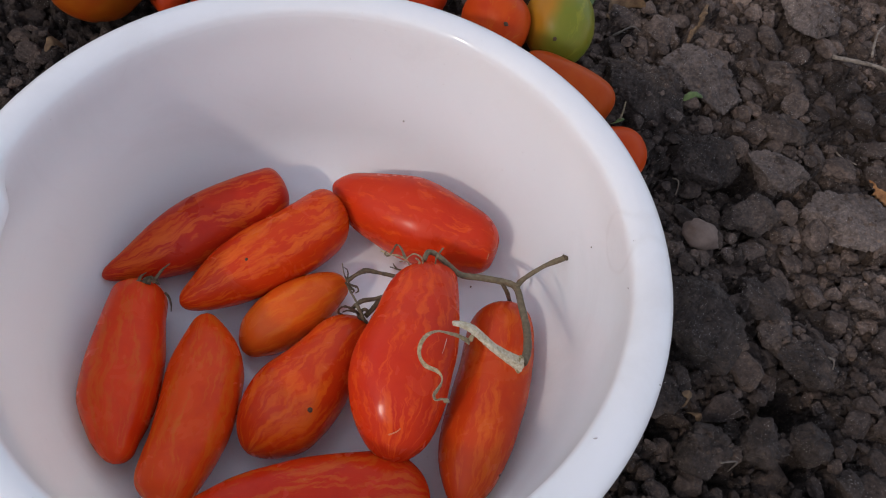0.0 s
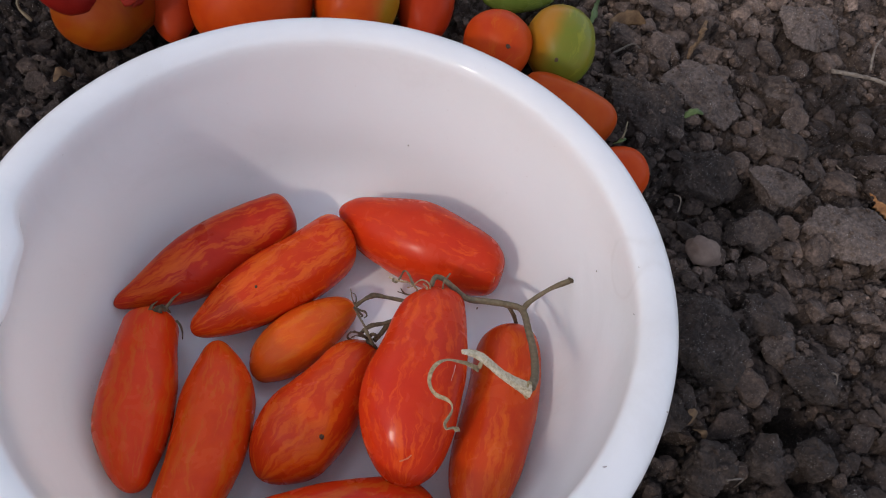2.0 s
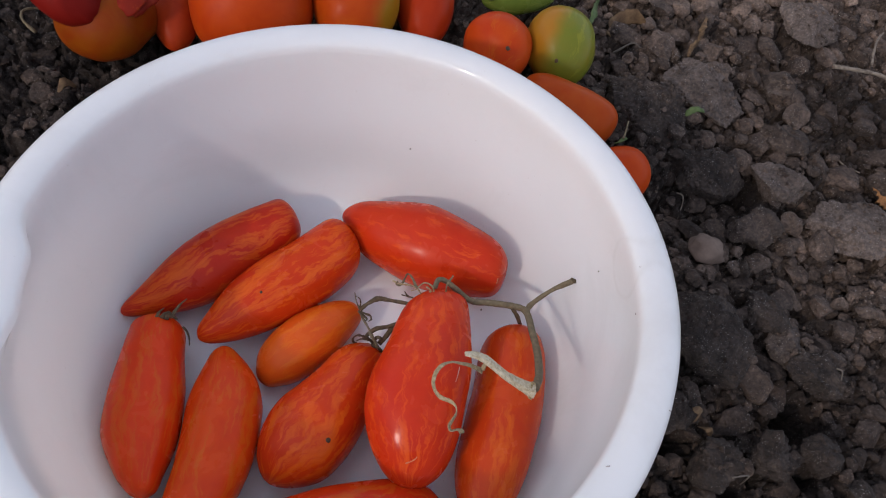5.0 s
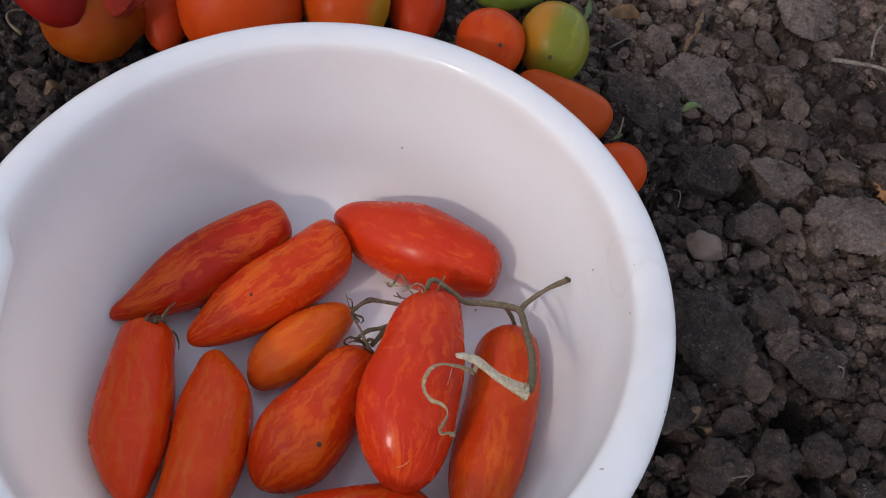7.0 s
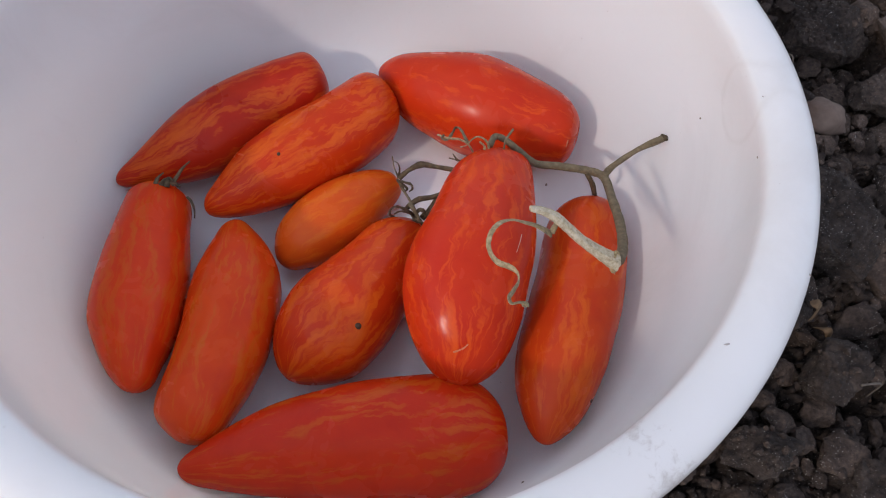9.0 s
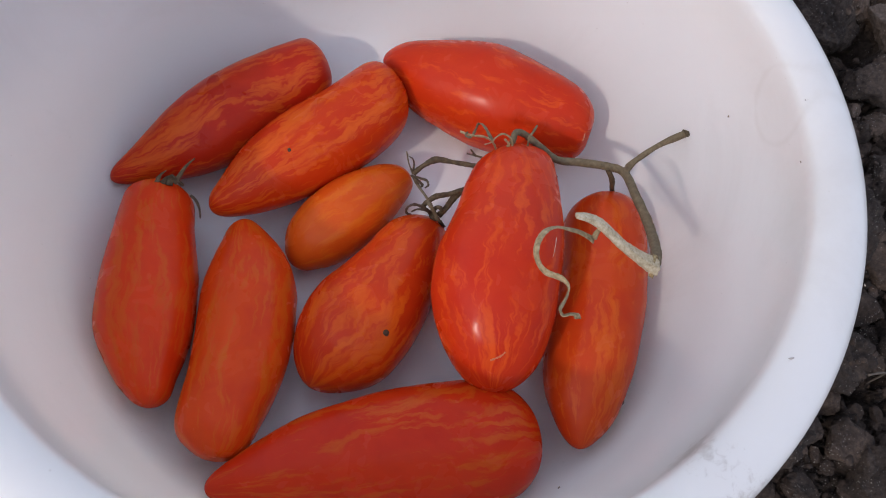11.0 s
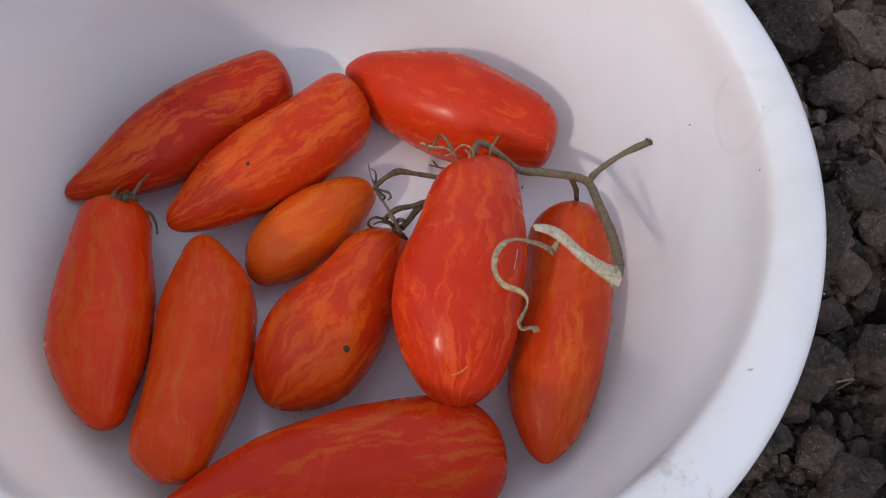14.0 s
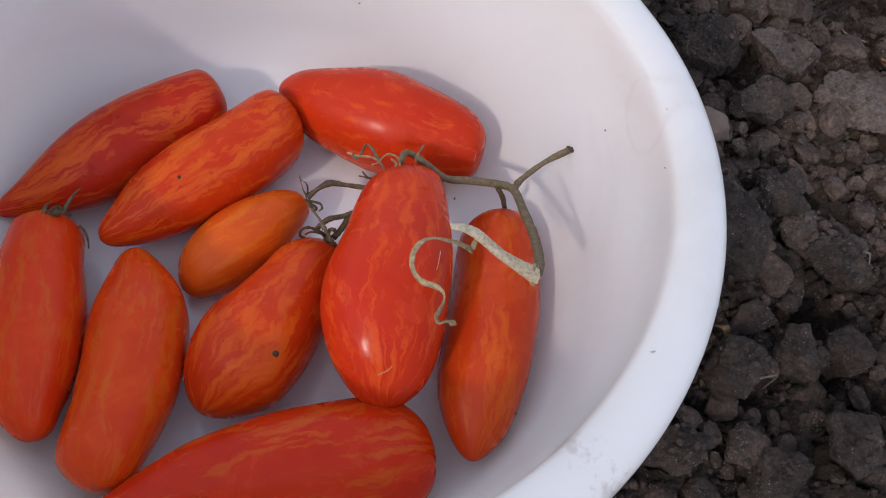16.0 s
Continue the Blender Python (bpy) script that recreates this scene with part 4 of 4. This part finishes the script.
STALK_TIP, STALK_BACK = nest((0.1205, -0.0277, -0.0416)), nest((0.1108, -0.0275, -0.0348))
part("cut_end", cut_face(STALK_TIP, STALK_BACK, 0.0051), CUT, cut, "rough cut end of the stalk with pale pith")
stalk("curled_ribbon", [(0.0900, -0.0267, -0.0281), (0.0873, -0.0271, -0.0253), (0.0826, -0.0274, -0.0222), (0.0773, -0.0285, -0.0196), (0.0722, -0.0300, -0.0171), (0.0677, -0.0336, -0.0147), (0.0650, -0.0389, -0.0137), (0.0645, -0.0447, -0.0141), (0.0666, -0.0490, -0.0156), (0.0701, -0.0517, -0.0163), (0.0743, -0.0524, -0.0168), (0.0776, -0.0541, -0.0164), (0.0790, -0.0570, -0.0167), (0.0776, -0.0613, -0.0169), (0.0762, -0.0650, -0.0169), (0.0778, -0.0676, -0.0173), (0.0808, -0.0668, -0.0166), (0.0833, -0.0667, -0.0169)], 0.0012, 0.0012, RIBBON, vine, "curled withered leaf ribbon", flat=0.16, twist=2.2, seg=12, per=7, seed=9, knobs=0.06, cup=0.35, radii=(0.0023, 0.0020, 0.0016, 0.0010, 0.0016, 0.0015, 0.0013, 0.0019, 0.0021, 0.0015, 0.0019, 0.0018, 0.0014, 0.0018))
stalk("leaf_stub", [(0.0900, -0.0267, -0.0281), (0.0909, -0.0246, -0.0251), (0.0915, -0.0234, -0.0231)], 0.0016, 0.0009, RIBBON, vine, "withered stub that joins ribbon and stalk", flat=0.35, seed=10)
part("frayed_end", blob(nest((0.0833, -0.0667, -0.0169)), (0.0016, 0.0011, 0.0008), (0.3, 0.4, 0.8), seed=12, rough=0.9, sub=3), RIBBON, vine, "frayed dry end of the ribbon")
stalk("hair", [(0.0784, -0.0184, -0.0483), (0.0781, -0.0233, -0.0476), (0.0774, -0.0288, -0.0469)], 0.00016, 0.00012, STRAW, vine, "fine pale dry fibre", seed=13)
SEPALS = (
    [(0.0562, 0.0354, -0.0661), (0.0538, 0.0370, -0.0596), (0.0493, 0.0364, -0.0561), (0.0462, 0.0339, -0.0569), (0.0447, 0.0323, -0.0588), (0.0415, 0.0314, -0.0605)],
    [(0.0451, 0.0327, -0.0578), (0.0403, 0.0399, -0.0577), (0.0372, 0.0419, -0.0592), (0.0360, 0.0371, -0.0584), (0.0343, 0.0322, -0.0575), (0.0318, 0.0325, -0.0572), (0.0325, 0.0342, -0.0562)],
    [(0.0475, 0.0337, -0.0651), (0.0452, 0.0327, -0.0588), (0.0407, 0.0330, -0.0562), (0.0352, 0.0328, -0.0566), (0.0291, 0.0352, -0.0587)],
    [(0.0632, 0.0371, -0.0669), (0.0629, 0.0396, -0.0606), (0.0640, 0.0417, -0.0586), (0.0658, 0.0464, -0.0585)],
    [(0.0529, 0.0342, -0.0658), (0.0535, 0.0350, -0.0617), (0.0506, 0.0345, -0.0574)],
)
for i, q in enumerate(SEPALS):
    stalk("sepal", q, 0.0011, 0.0005, STEM if i in (1, 3) else RIBBON, vine, "withered tan sepal", seed=20 + i, flat=0.45, twist=2.0, knobs=0.22, cup=0.3)
for i, q in enumerate((
    [(0.0428, 0.0405, -0.0863), (0.0383, 0.0406, -0.0857), (0.0347, 0.0412, -0.0862)],
    [(0.0398, 0.0403, -0.0859), (0.0377, 0.0415, -0.0846), (0.0363, 0.0431, -0.0843)],
)):
    stalk("dry_twig", q, 0.0006, 0.0003, DARK_STEM, vine, "tiny dark dry flower stalk", seed=26 + i, knobs=0.2)
SEPALS_SMALL = (
    [(0.0088, 0.0323, -0.1008), (0.0059, 0.0353, -0.0962), (0.0038, 0.0397, -0.0916)],
    [(0.0085, 0.0326, -0.1007), (0.0087, 0.0350, -0.0966), (0.0077, 0.0366, -0.0933), (0.0055, 0.0365, -0.0910)],
    [(0.0090, 0.0310, -0.1009), (0.0131, 0.0285, -0.0976), (0.0166, 0.0275, -0.0970), (0.0178, 0.0257, -0.0983), (0.0163, 0.0242, -0.0993)],
    [(0.0094, 0.0310, -0.1020), (0.0128, 0.0270, -0.0986), (0.0149, 0.0261, -0.1000), (0.0139, 0.0250, -0.1009)],
    [(0.0098, 0.0305, -0.1021), (0.0130, 0.0249, -0.0998), (0.0166, 0.0201, -0.0986), (0.0196, 0.0161, -0.0982), (0.0210, 0.0134, -0.0996)],
    [(0.0084, 0.0312, -0.1008), (0.0106, 0.0277, -0.0983), (0.0122, 0.0260, -0.0996)],
)
for i, q in enumerate(SEPALS_SMALL):
    stalk("sepal", q, 0.0010, 0.0004, STEM if i in (0, 4) else DARK_STEM, vine, seed=30 + i, flat=0.5, twist=1.5, knobs=0.2)
SEPALS_PEAR = (
    [(0.0214, 0.0119, -0.1018), (0.0170, 0.0116, -0.0972), (0.0125, 0.0115, -0.0956), (0.0095, 0.0103, -0.0974), (0.0091, 0.0088, -0.1004), (0.0115, 0.0089, -0.1028)],
    [(0.0218, 0.0119, -0.1028), (0.0184, 0.0104, -0.0974), (0.0143, 0.0097, -0.0970), (0.0116, 0.0087, -0.0987)],
    [(0.0189, 0.0160, -0.0971), (0.0212, 0.0125, -0.0966), (0.0238, 0.0103, -0.0991), (0.0265, 0.0080, -0.1027), (0.0291, 0.0071, -0.1071)],
    [(0.0221, 0.0120, -0.1028), (0.0251, 0.0086, -0.1004), (0.0275, 0.0076, -0.1028), (0.0300, 0.0072, -0.1062)],
    [(0.0222, 0.0125, -0.1018), (0.0244, 0.0135, -0.0980), (0.0269, 0.0129, -0.0983), (0.0261, 0.0117, -0.1003)],
    [(0.0214, 0.0121, -0.1028), (0.0231, 0.0083, -0.1012), (0.0261, 0.0091, -0.1036)],
)
for i, q in enumerate(SEPALS_PEAR):
    stalk("sepal", q, 0.0014, 0.0006, BLEMISH if i < 2 else STEM if i == 2 else DARK_STEM, vine, seed=50 + i, flat=0.55, twist=1.0, knobs=0.25)
PEDICEL_SEPALS = (
    ((0.1154, 0.0412, -0.105), (0.1111, 0.0392, -0.101), (0.1087, 0.0366, -0.101)),
    ((0.1154, 0.0412, -0.105), (0.1187, 0.039, -0.101), (0.1219, 0.0421, -0.101)),
    ((0.1154, 0.0412, -0.105), (0.1133, 0.0362, -0.101), (0.1104, 0.0348, -0.101)),
    ((0.1162, 0.0413, -0.105), (0.1179, 0.0363, -0.101), (0.1209, 0.0356, -0.101)),
)
for i, q in enumerate(PEDICEL_SEPALS):
    stalk("sepal", q, 0.0015, 0.0007, DARK_STEM, vine, seed=60 + i, flat=0.5, twist=1.0, knobs=0.3)
CALYX = (
    ((-0.1155, -0.0024, -0.0937), (-0.114, 0.0003, -0.0906), (-0.1109, 0.0023, -0.0879)),
    ((-0.1074, -0.0004, -0.0945), (-0.1045, 0.003, -0.0906), (-0.1016, 0.0063, -0.0867), (-0.0976, 0.0091, -0.083)),
    ((-0.1131, -0.0022, -0.094), (-0.1091, 0.0004, -0.0912), (-0.1043, 0.0003, -0.0939)),
    ((-0.1093, -0.0025, -0.0934), (-0.1082, 0.0013, -0.0903), (-0.1053, 0.0, -0.0907)),
    ((-0.1112, -0.0017, -0.0942), (-0.1069, 0.0003, -0.0925), (-0.1032, 0.0, -0.0961)),
    ((-0.0995, -0.0029, -0.0999), (-0.0965, -0.0049, -0.1004), (-0.0936, -0.0089, -0.1010), (-0.0918, -0.0138, -0.1016)),
)
for i, q in enumerate(CALYX):
    pale = i in (0, 1)
    stalk("sepal", q, 0.0013 if i < 2 else 0.0019 if i < 5 else 0.0009, 0.0005, STEM if pale else DARK_STEM, t4, "withered greenish sepal" if pale else "withered dark sepal", seed=40 + i, flat=0.5, twist=1.2)

# ---- marks on skins and on the bowl ----


def on_skin(ob, p):
    """The place on a fruit's skin nearest to p, with its normal."""
    inv = ob.matrix_world.inverted()
    ok, loc, nor, _ = ob.closest_point_on_mesh(inv @ Vector(p))
    return ob.matrix_world @ loc, (ob.matrix_world.to_3x3() @ nor).normalized()


bpy.context.view_layer.update()
for ob, p, s, name in ((t2, (-0.0571, 0.0261, 0.020), 0.0011, "blemish"), (t7, (0.0058, -0.0608, 0.0354), 0.0018, "blemish"), (t9, (0.1183, -0.0724, 0.0415), 0.0013, "blemish"), (o7, (0.1121, 0.2632, 0.0393), 0.0019, "blemish")):
    c, n = on_skin(ob, p)
    part(name, blob(c, (s, s * 0.85, 0.0005), n, seed=int(1000 * s)), BLEMISH, ob, "small dark corky spot")

bpy.context.view_layer.update()
SCAR = mottled("scar", ((0.42, 0.10, 0.04), (0.52, 0.16, 0.07), (0.58, 0.22, 0.11)), 600, 0.5)
nick = [on_skin(t3, q)[0] for q in ((0.0945, 0.0655, 0.0300), (0.0935, 0.0680, 0.0310), (0.0930, 0.0700, 0.0320))]
part("nick", tube(nick, 0.0005, 0.0003, knobs=0.4, seed=4), SCAR, t3, "short pale nick in the skin")
crack = [on_skin(t8, p)[0] for p in ((0.0500, -0.0735, 0.0640), (0.0525, -0.0722, 0.0650), (0.0548, -0.0700, 0.0655), (0.0563, -0.0680, 0.0665))]
part("split", tube(crack, 0.0005, 0.0003, knobs=0.4, seed=3), SCAR, t8, "short pale healed split near the tip")
for p, s in (((0.1530, 0.0570, -0.0422), 0.0008), ((0.0196, 0.1561, -0.0777), 0.0010), ((0.0898, 0.0673, -0.1345), 0.0010), ((0.1658, 0.0349, 0.0026), 0.0006), ((0.0981, -0.1142, -0.1035), 0.0008), ((0.1664, 0.0099, -0.0056), 0.0006), ((0.1815, -0.0465, 0.0040), 0.0005)):
    part("speck", blob(rim(p), (s, s * 0.6, s * 0.4), (0, 0, 1), seed=int(s * 1e4)), DIRT, bowl, "small speck of soil")
part("scuff", blob(rim((0.1527, -0.0795, 0.0042)), (0.0018, 0.0004, 0.0003), (0, 0, 1), seed=2), SMUDGE, bowl, "small grey scuff on the rim")

FLESH = tomato_skin("tomato_flesh", (0.20, 0.014, 0.006), (0.12, 0.008, 0.004), (0.26, 0.04, 0.008), 0.3, 0.55, gloss=0.1)
part("torn_flesh", blob((-0.2010, 0.2080, 0.0450), (0.019, 0.011, 0.008), (0.1, -0.4, 1), seed=4, rough=0.8, sub=4), FLESH, o1, "wet dark red torn flesh")

c, n = on_skin(o8, (0.0560, 0.3370, 0.0200))
ring = bmesh.new()
side = n.orthogonal().normalized()
loop = [c + (side * math.cos(a) + n.cross(side) * math.sin(a)) * 0.0052 + n * 0.0004 for a in np.linspace(0, 2 * math.pi, 13)]
part("scar_ring", tube(loop, 0.0012, 0.0012, per=3, knobs=0.2, seed=6, bm=ring), LEAF, o8, "pale corky ring round the stalk scar")
c, n = on_skin(o6, (0.0720, 0.2560, 0.0480))
part("stem_scar", blob(c, (0.0018, 0.0014, 0.0005), n, seed=9, rough=0.6), BLEMISH, o6, "dark sunken stem scar")

# ---- things on the soil ----
CLODS = (
    (0.368, 0.436, 0.034, 0.037, 0.019, 25, PALE_CLOD, "pale"), (0.262, 0.322, 0.044, 0.032, 0.018, -20, PALE_CLOD, "flat"), (0.205, 0.284, 0.048, 0.038, 0.028, 10, CLOD, "dark"),
    (0.268, 0.235, 0.033, 0.031, 0.027, 40, CLOD, "dark"), (0.331, 0.238, 0.030, 0.024, 0.022, 8, PALE_CLOD, "pale"), (0.304, 0.185, 0.022, 0.020, 0.017, 30, CLOD, "dark"),
    (0.262, 0.082, 0.036, 0.046, 0.026, 12, CLOD, "dark"), (0.309, 0.112, 0.018, 0.021, 0.015, 60, CLOD, "dark"), (0.331, 0.092, 0.019, 0.019, 0.015, 10, PALE_CLOD, "pale"),
    (0.270, -0.013, 0.024, 0.021, 0.018, 25, CLOD, "dark"), (0.314, 0.002, 0.019, 0.021, 0.017, 70, CLOD, "dark"), (0.351, 0.013, 0.019, 0.018, 0.017, 15, CLOD, "dark"),
    (0.397, 0.212, 0.044, 0.032, 0.013, 35, PALE_CLOD, "flat"), (0.354, 0.072, 0.031, 0.018, 0.014, -12, CLOD, "flat"), (0.335, 0.285, 0.026, 0.018, 0.017, 5, CLOD, "dark"),
    (0.340, 0.350, 0.019, 0.016, 0.015, 50, CLOD, "dark"), (0.240, 0.018, 0.017, 0.015, 0.014, 45, CLOD, "dark"), (0.226, -0.068, 0.022, 0.018, 0.017, 5, CLOD, "dark"),
    (0.292, -0.072, 0.022, 0.019, 0.016, 30, CLOD, "dark"), (0.340, -0.050, 0.022, 0.021, 0.017, 10, CLOD, "dark"), (-0.200, 0.150, 0.014, 0.013, 0.012, 10, CLOD, "dark"),
)
for i, (x, y, a, b, c, turn, mat, word) in enumerate(CLODS):
    soil_clod(x, y, a, b, c * 0.86, turn, mat, 300 + i, {"pale": "pale grey-brown dry lump of soil", "flat": "broad flat cracked lump of dry soil", "dark": "dark crumbly lump of garden soil"}[word], lift=0.22, lumps={"pale": 0.45, "flat": 0.6, "dark": 0.6}[word])


def leaf_strip(name, pts, width, mat, label, category, flat=0.1, twist=1.2, seed=0):
    """A withered leaf: a thin curled blade, widest in its middle, lying on the soil."""
    bm = tube(pts, width, width, seg=10, per=7, flat=flat, knobs=0.25, seed=seed, twist=twist)
    line = smooth_line(pts, 7)
    bm.verts.ensure_lookup_table()
    for i, c in enumerate(line):
        k = 0.15 + 0.85 * math.sin(math.pi * (0.04 + 0.92 * i / (len(line) - 1))) ** 0.8
        for v in bm.verts[i * 10 : i * 10 + 10]:
            v.co = c + (v.co - c) * k
            v.co.z += 0.25 * width * noise.noise(v.co * 190 + Vector((seed, 0, 0)))
            v.co += (v.co - c) * 0.22 * noise.noise(c * 260 + Vector((0, seed, 0)))
    return tagged(link_mesh(name, bm, mat), label, category)


def twig(pts, r0, r1, mat, label, seed):
    return tagged(link_mesh("twig", tube(pts, r0, r1, seed=seed, knobs=0.2), mat), label, "twig")


def at(x, y, h=0.004):
    return (x, y, top_height(x, y) + h)


def laid(pts, h):
    """A stiff leaf resting on the highest soil under it."""
    z = max(top_height(x, y) for x, y, _ in pts) + h
    return [(x, y, z + up) for x, y, up in pts]


pebble = link_mesh("pebble", blob((0.2620, 0.1560, -0.003), (0.0145, 0.0115, 0.010), (0.1, -0.1, 1), seed=5, rough=0.5, sub=3), PEBBLE)
tagged(pebble, "smooth pinkish-tan pebble lying on the soil", "pebble")
leaf_strip("dry_leaf", laid([(0.2440, 0.3530, 0.000), (0.2460, 0.3620, 0.003), (0.2530, 0.3730, 0.004), (0.2560, 0.3870, 0.003), (0.2620, 0.4080, 0.000)], 0.003), 0.0042, CURL_LEAF, "curled brown dry leaf on the soil", "leaf", seed=1, twist=2.6, flat=0.18)
leaf_strip("dry_leaf", [at(0.172, 0.364, 0.008), at(0.178, 0.380, 0.014), at(0.190, 0.386, 0.015), at(0.201, 0.378, 0.008)], 0.0075, DRY_LEAF, "crumpled pale brown dry leaf on the soil", "leaf", seed=2, twist=0.6)
leaf_strip("dry_leaf", laid([(0.424, 0.273, 0.0), (0.432, 0.264, 0.003), (0.440, 0.254, 0.003), (0.450, 0.246, 0.0)], 0.002), 0.0085, RUST_LEAF, "orange-brown dry leaf scrap on the soil", "leaf", seed=3)
leaf_strip("dry_leaf", [at(-0.236, 0.146, 0.012), at(-0.233, 0.153, 0.012), at(-0.230, 0.160, 0.012)], 0.0030, DRY_LEAF, "small pale leaf scrap on the soil", "leaf", seed=4)
leaf_strip("green_leaf", laid([(0.2390, 0.2770, 0.000), (0.2420, 0.2810, 0.003), (0.2480, 0.2840, 0.004), (0.2560, 0.2870, 0.000)], 0.001), 0.0030, LEAF, "small bent green leaf scrap on a clod", "leaf", seed=5, twist=0.2, flat=0.35)
leaf_strip("green_leaf", [at(0.150, 0.362, 0.010), at(0.154, 0.378, 0.013), at(0.157, 0.395, 0.011), at(0.160, 0.408, 0.010)], 0.0042, LEAF, "narrow wilted green leaf on the soil", "leaf", seed=6)
leaf_strip("green_leaf", [(0.1684, 0.2079, 0.03), (0.171, 0.2073, 0.035), (0.1753, 0.2119, 0.035)], 0.0042, LEAF, "small wilted green leaf between two tomatoes", "leaf", seed=7)
twig([(0.1731, 0.2101, 0.035), (0.1739, 0.2158, 0.038), (0.1745, 0.2239, 0.04)], 0.0009, 0.0005, STEM, "thin green-brown stalk beside a tomato", 8)
twig([at(0.3562, 0.0727, 0.008), at(0.3601, 0.0710, 0.009), at(0.3608, 0.0650, 0.007)], 0.0009, 0.0005, ROOTLET, "fine pale rootlet on the soil", 21)
leaf_strip("dry_leaf", [at(0.2446, 0.0172, 0.010), at(0.2504, 0.0164, 0.012), at(0.2545, 0.0141, 0.010)], 0.0032, DRY_LEAF, "small brown leaf crumb on the soil", "leaf", seed=11)
leaf_strip("dry_leaf", [at(0.2628, 0.0159, 0.010), at(0.2668, 0.0120, 0.012), at(0.2709, 0.0089, 0.010)], 0.0026, DRY_LEAF, "small brown leaf crumb on the soil", "leaf", seed=12)
twig([at(0.2724, -0.0243, 0.008), at(0.2863, -0.0197, 0.009), at(0.2952, -0.0190, 0.008)], 0.0007, 0.0005, ROOTLET, "fine pale rootlet on the soil", 22)
twig([at(0.1786, 0.3475, 0.009), at(0.1915, 0.3535, 0.010), at(0.1996, 0.3522, 0.009)], 0.0010, 0.0006, ROOTLET, "thin dry stalk lying on the soil", 23)
twig([(0.3755, 0.3705, 0.013), (0.4000, 0.3730, 0.014), (0.4220, 0.3745, 0.014), (0.4440, 0.3700, 0.013), (0.472, 0.361, 0.012)], 0.0021, 0.0016, GREY_STRAW, "pale dry straw lying on the soil", 9)
twig([(0.4170, 0.3870, 0.012), (0.4195, 0.4050, 0.015), (0.4250, 0.4200, 0.015), (0.4340, 0.4330, 0.012)], 0.0012, 0.0008, GREY_STRAW, "thin dry stalk lying on the soil", 10)
twig([at(0.243, 0.219, 0.005), at(0.246, 0.206, 0.006), at(0.248, 0.192, 0.005)], 0.0008, 0.0004, GREY_STRAW, "fine pale rootlet on the soil", 11)
twig([at(0.393, 0.296, 0.005), at(0.402, 0.289, 0.006), at(0.413, 0.280, 0.005)], 0.0010, 0.0006, GREY_STRAW, "fine pale rootlet on the soil", 12)
twig([(-0.262, 0.181, 0.020), (-0.272, 0.186, 0.024), (-0.276, 0.196, 0.022), (-0.268, 0.204, 0.018), (-0.258, 0.200, 0.016)], 0.0012, 0.0007, STEM, "curled dry tomato stalk on the soil", 13)
# loose crumbs leave the straws and leaves free
for x, y in ((0.373, 0.370), (0.383, 0.372), (0.393, 0.373), (0.405, 0.375), (0.4165, 0.377), (0.427, 0.377), (0.4377, 0.376), (0.450, 0.374), (0.465, 0.371), (0.417, 0.390), (0.420, 0.402), (0.424, 0.414), (0.429, 0.425), (0.2381, 0.3449), (0.2425, 0.355), (0.2474, 0.3682), (0.2518, 0.3892), (0.174, 0.396), (0.182, 0.404), (0.196, 0.405), (0.206, 0.396), (0.430, 0.254), (0.438, 0.248), (0.244, 0.212), (0.247, 0.200), (0.397, 0.293), (0.406, 0.286), (0.358, 0.071), (0.361, 0.066), (0.2504, 0.0164), (0.2668, 0.012), (0.279, -0.022), (0.290, -0.0193), (0.185, 0.350), (0.195, 0.353), (-0.233, 0.153)):
    KEEP_OUT.append((x, y, 0.005))
for hx, hy, deep, wide in HOLLOWS:
    KEEP_OUT.append((hx, hy, 1.05 * wide))
build_ground()
build_crumbs()
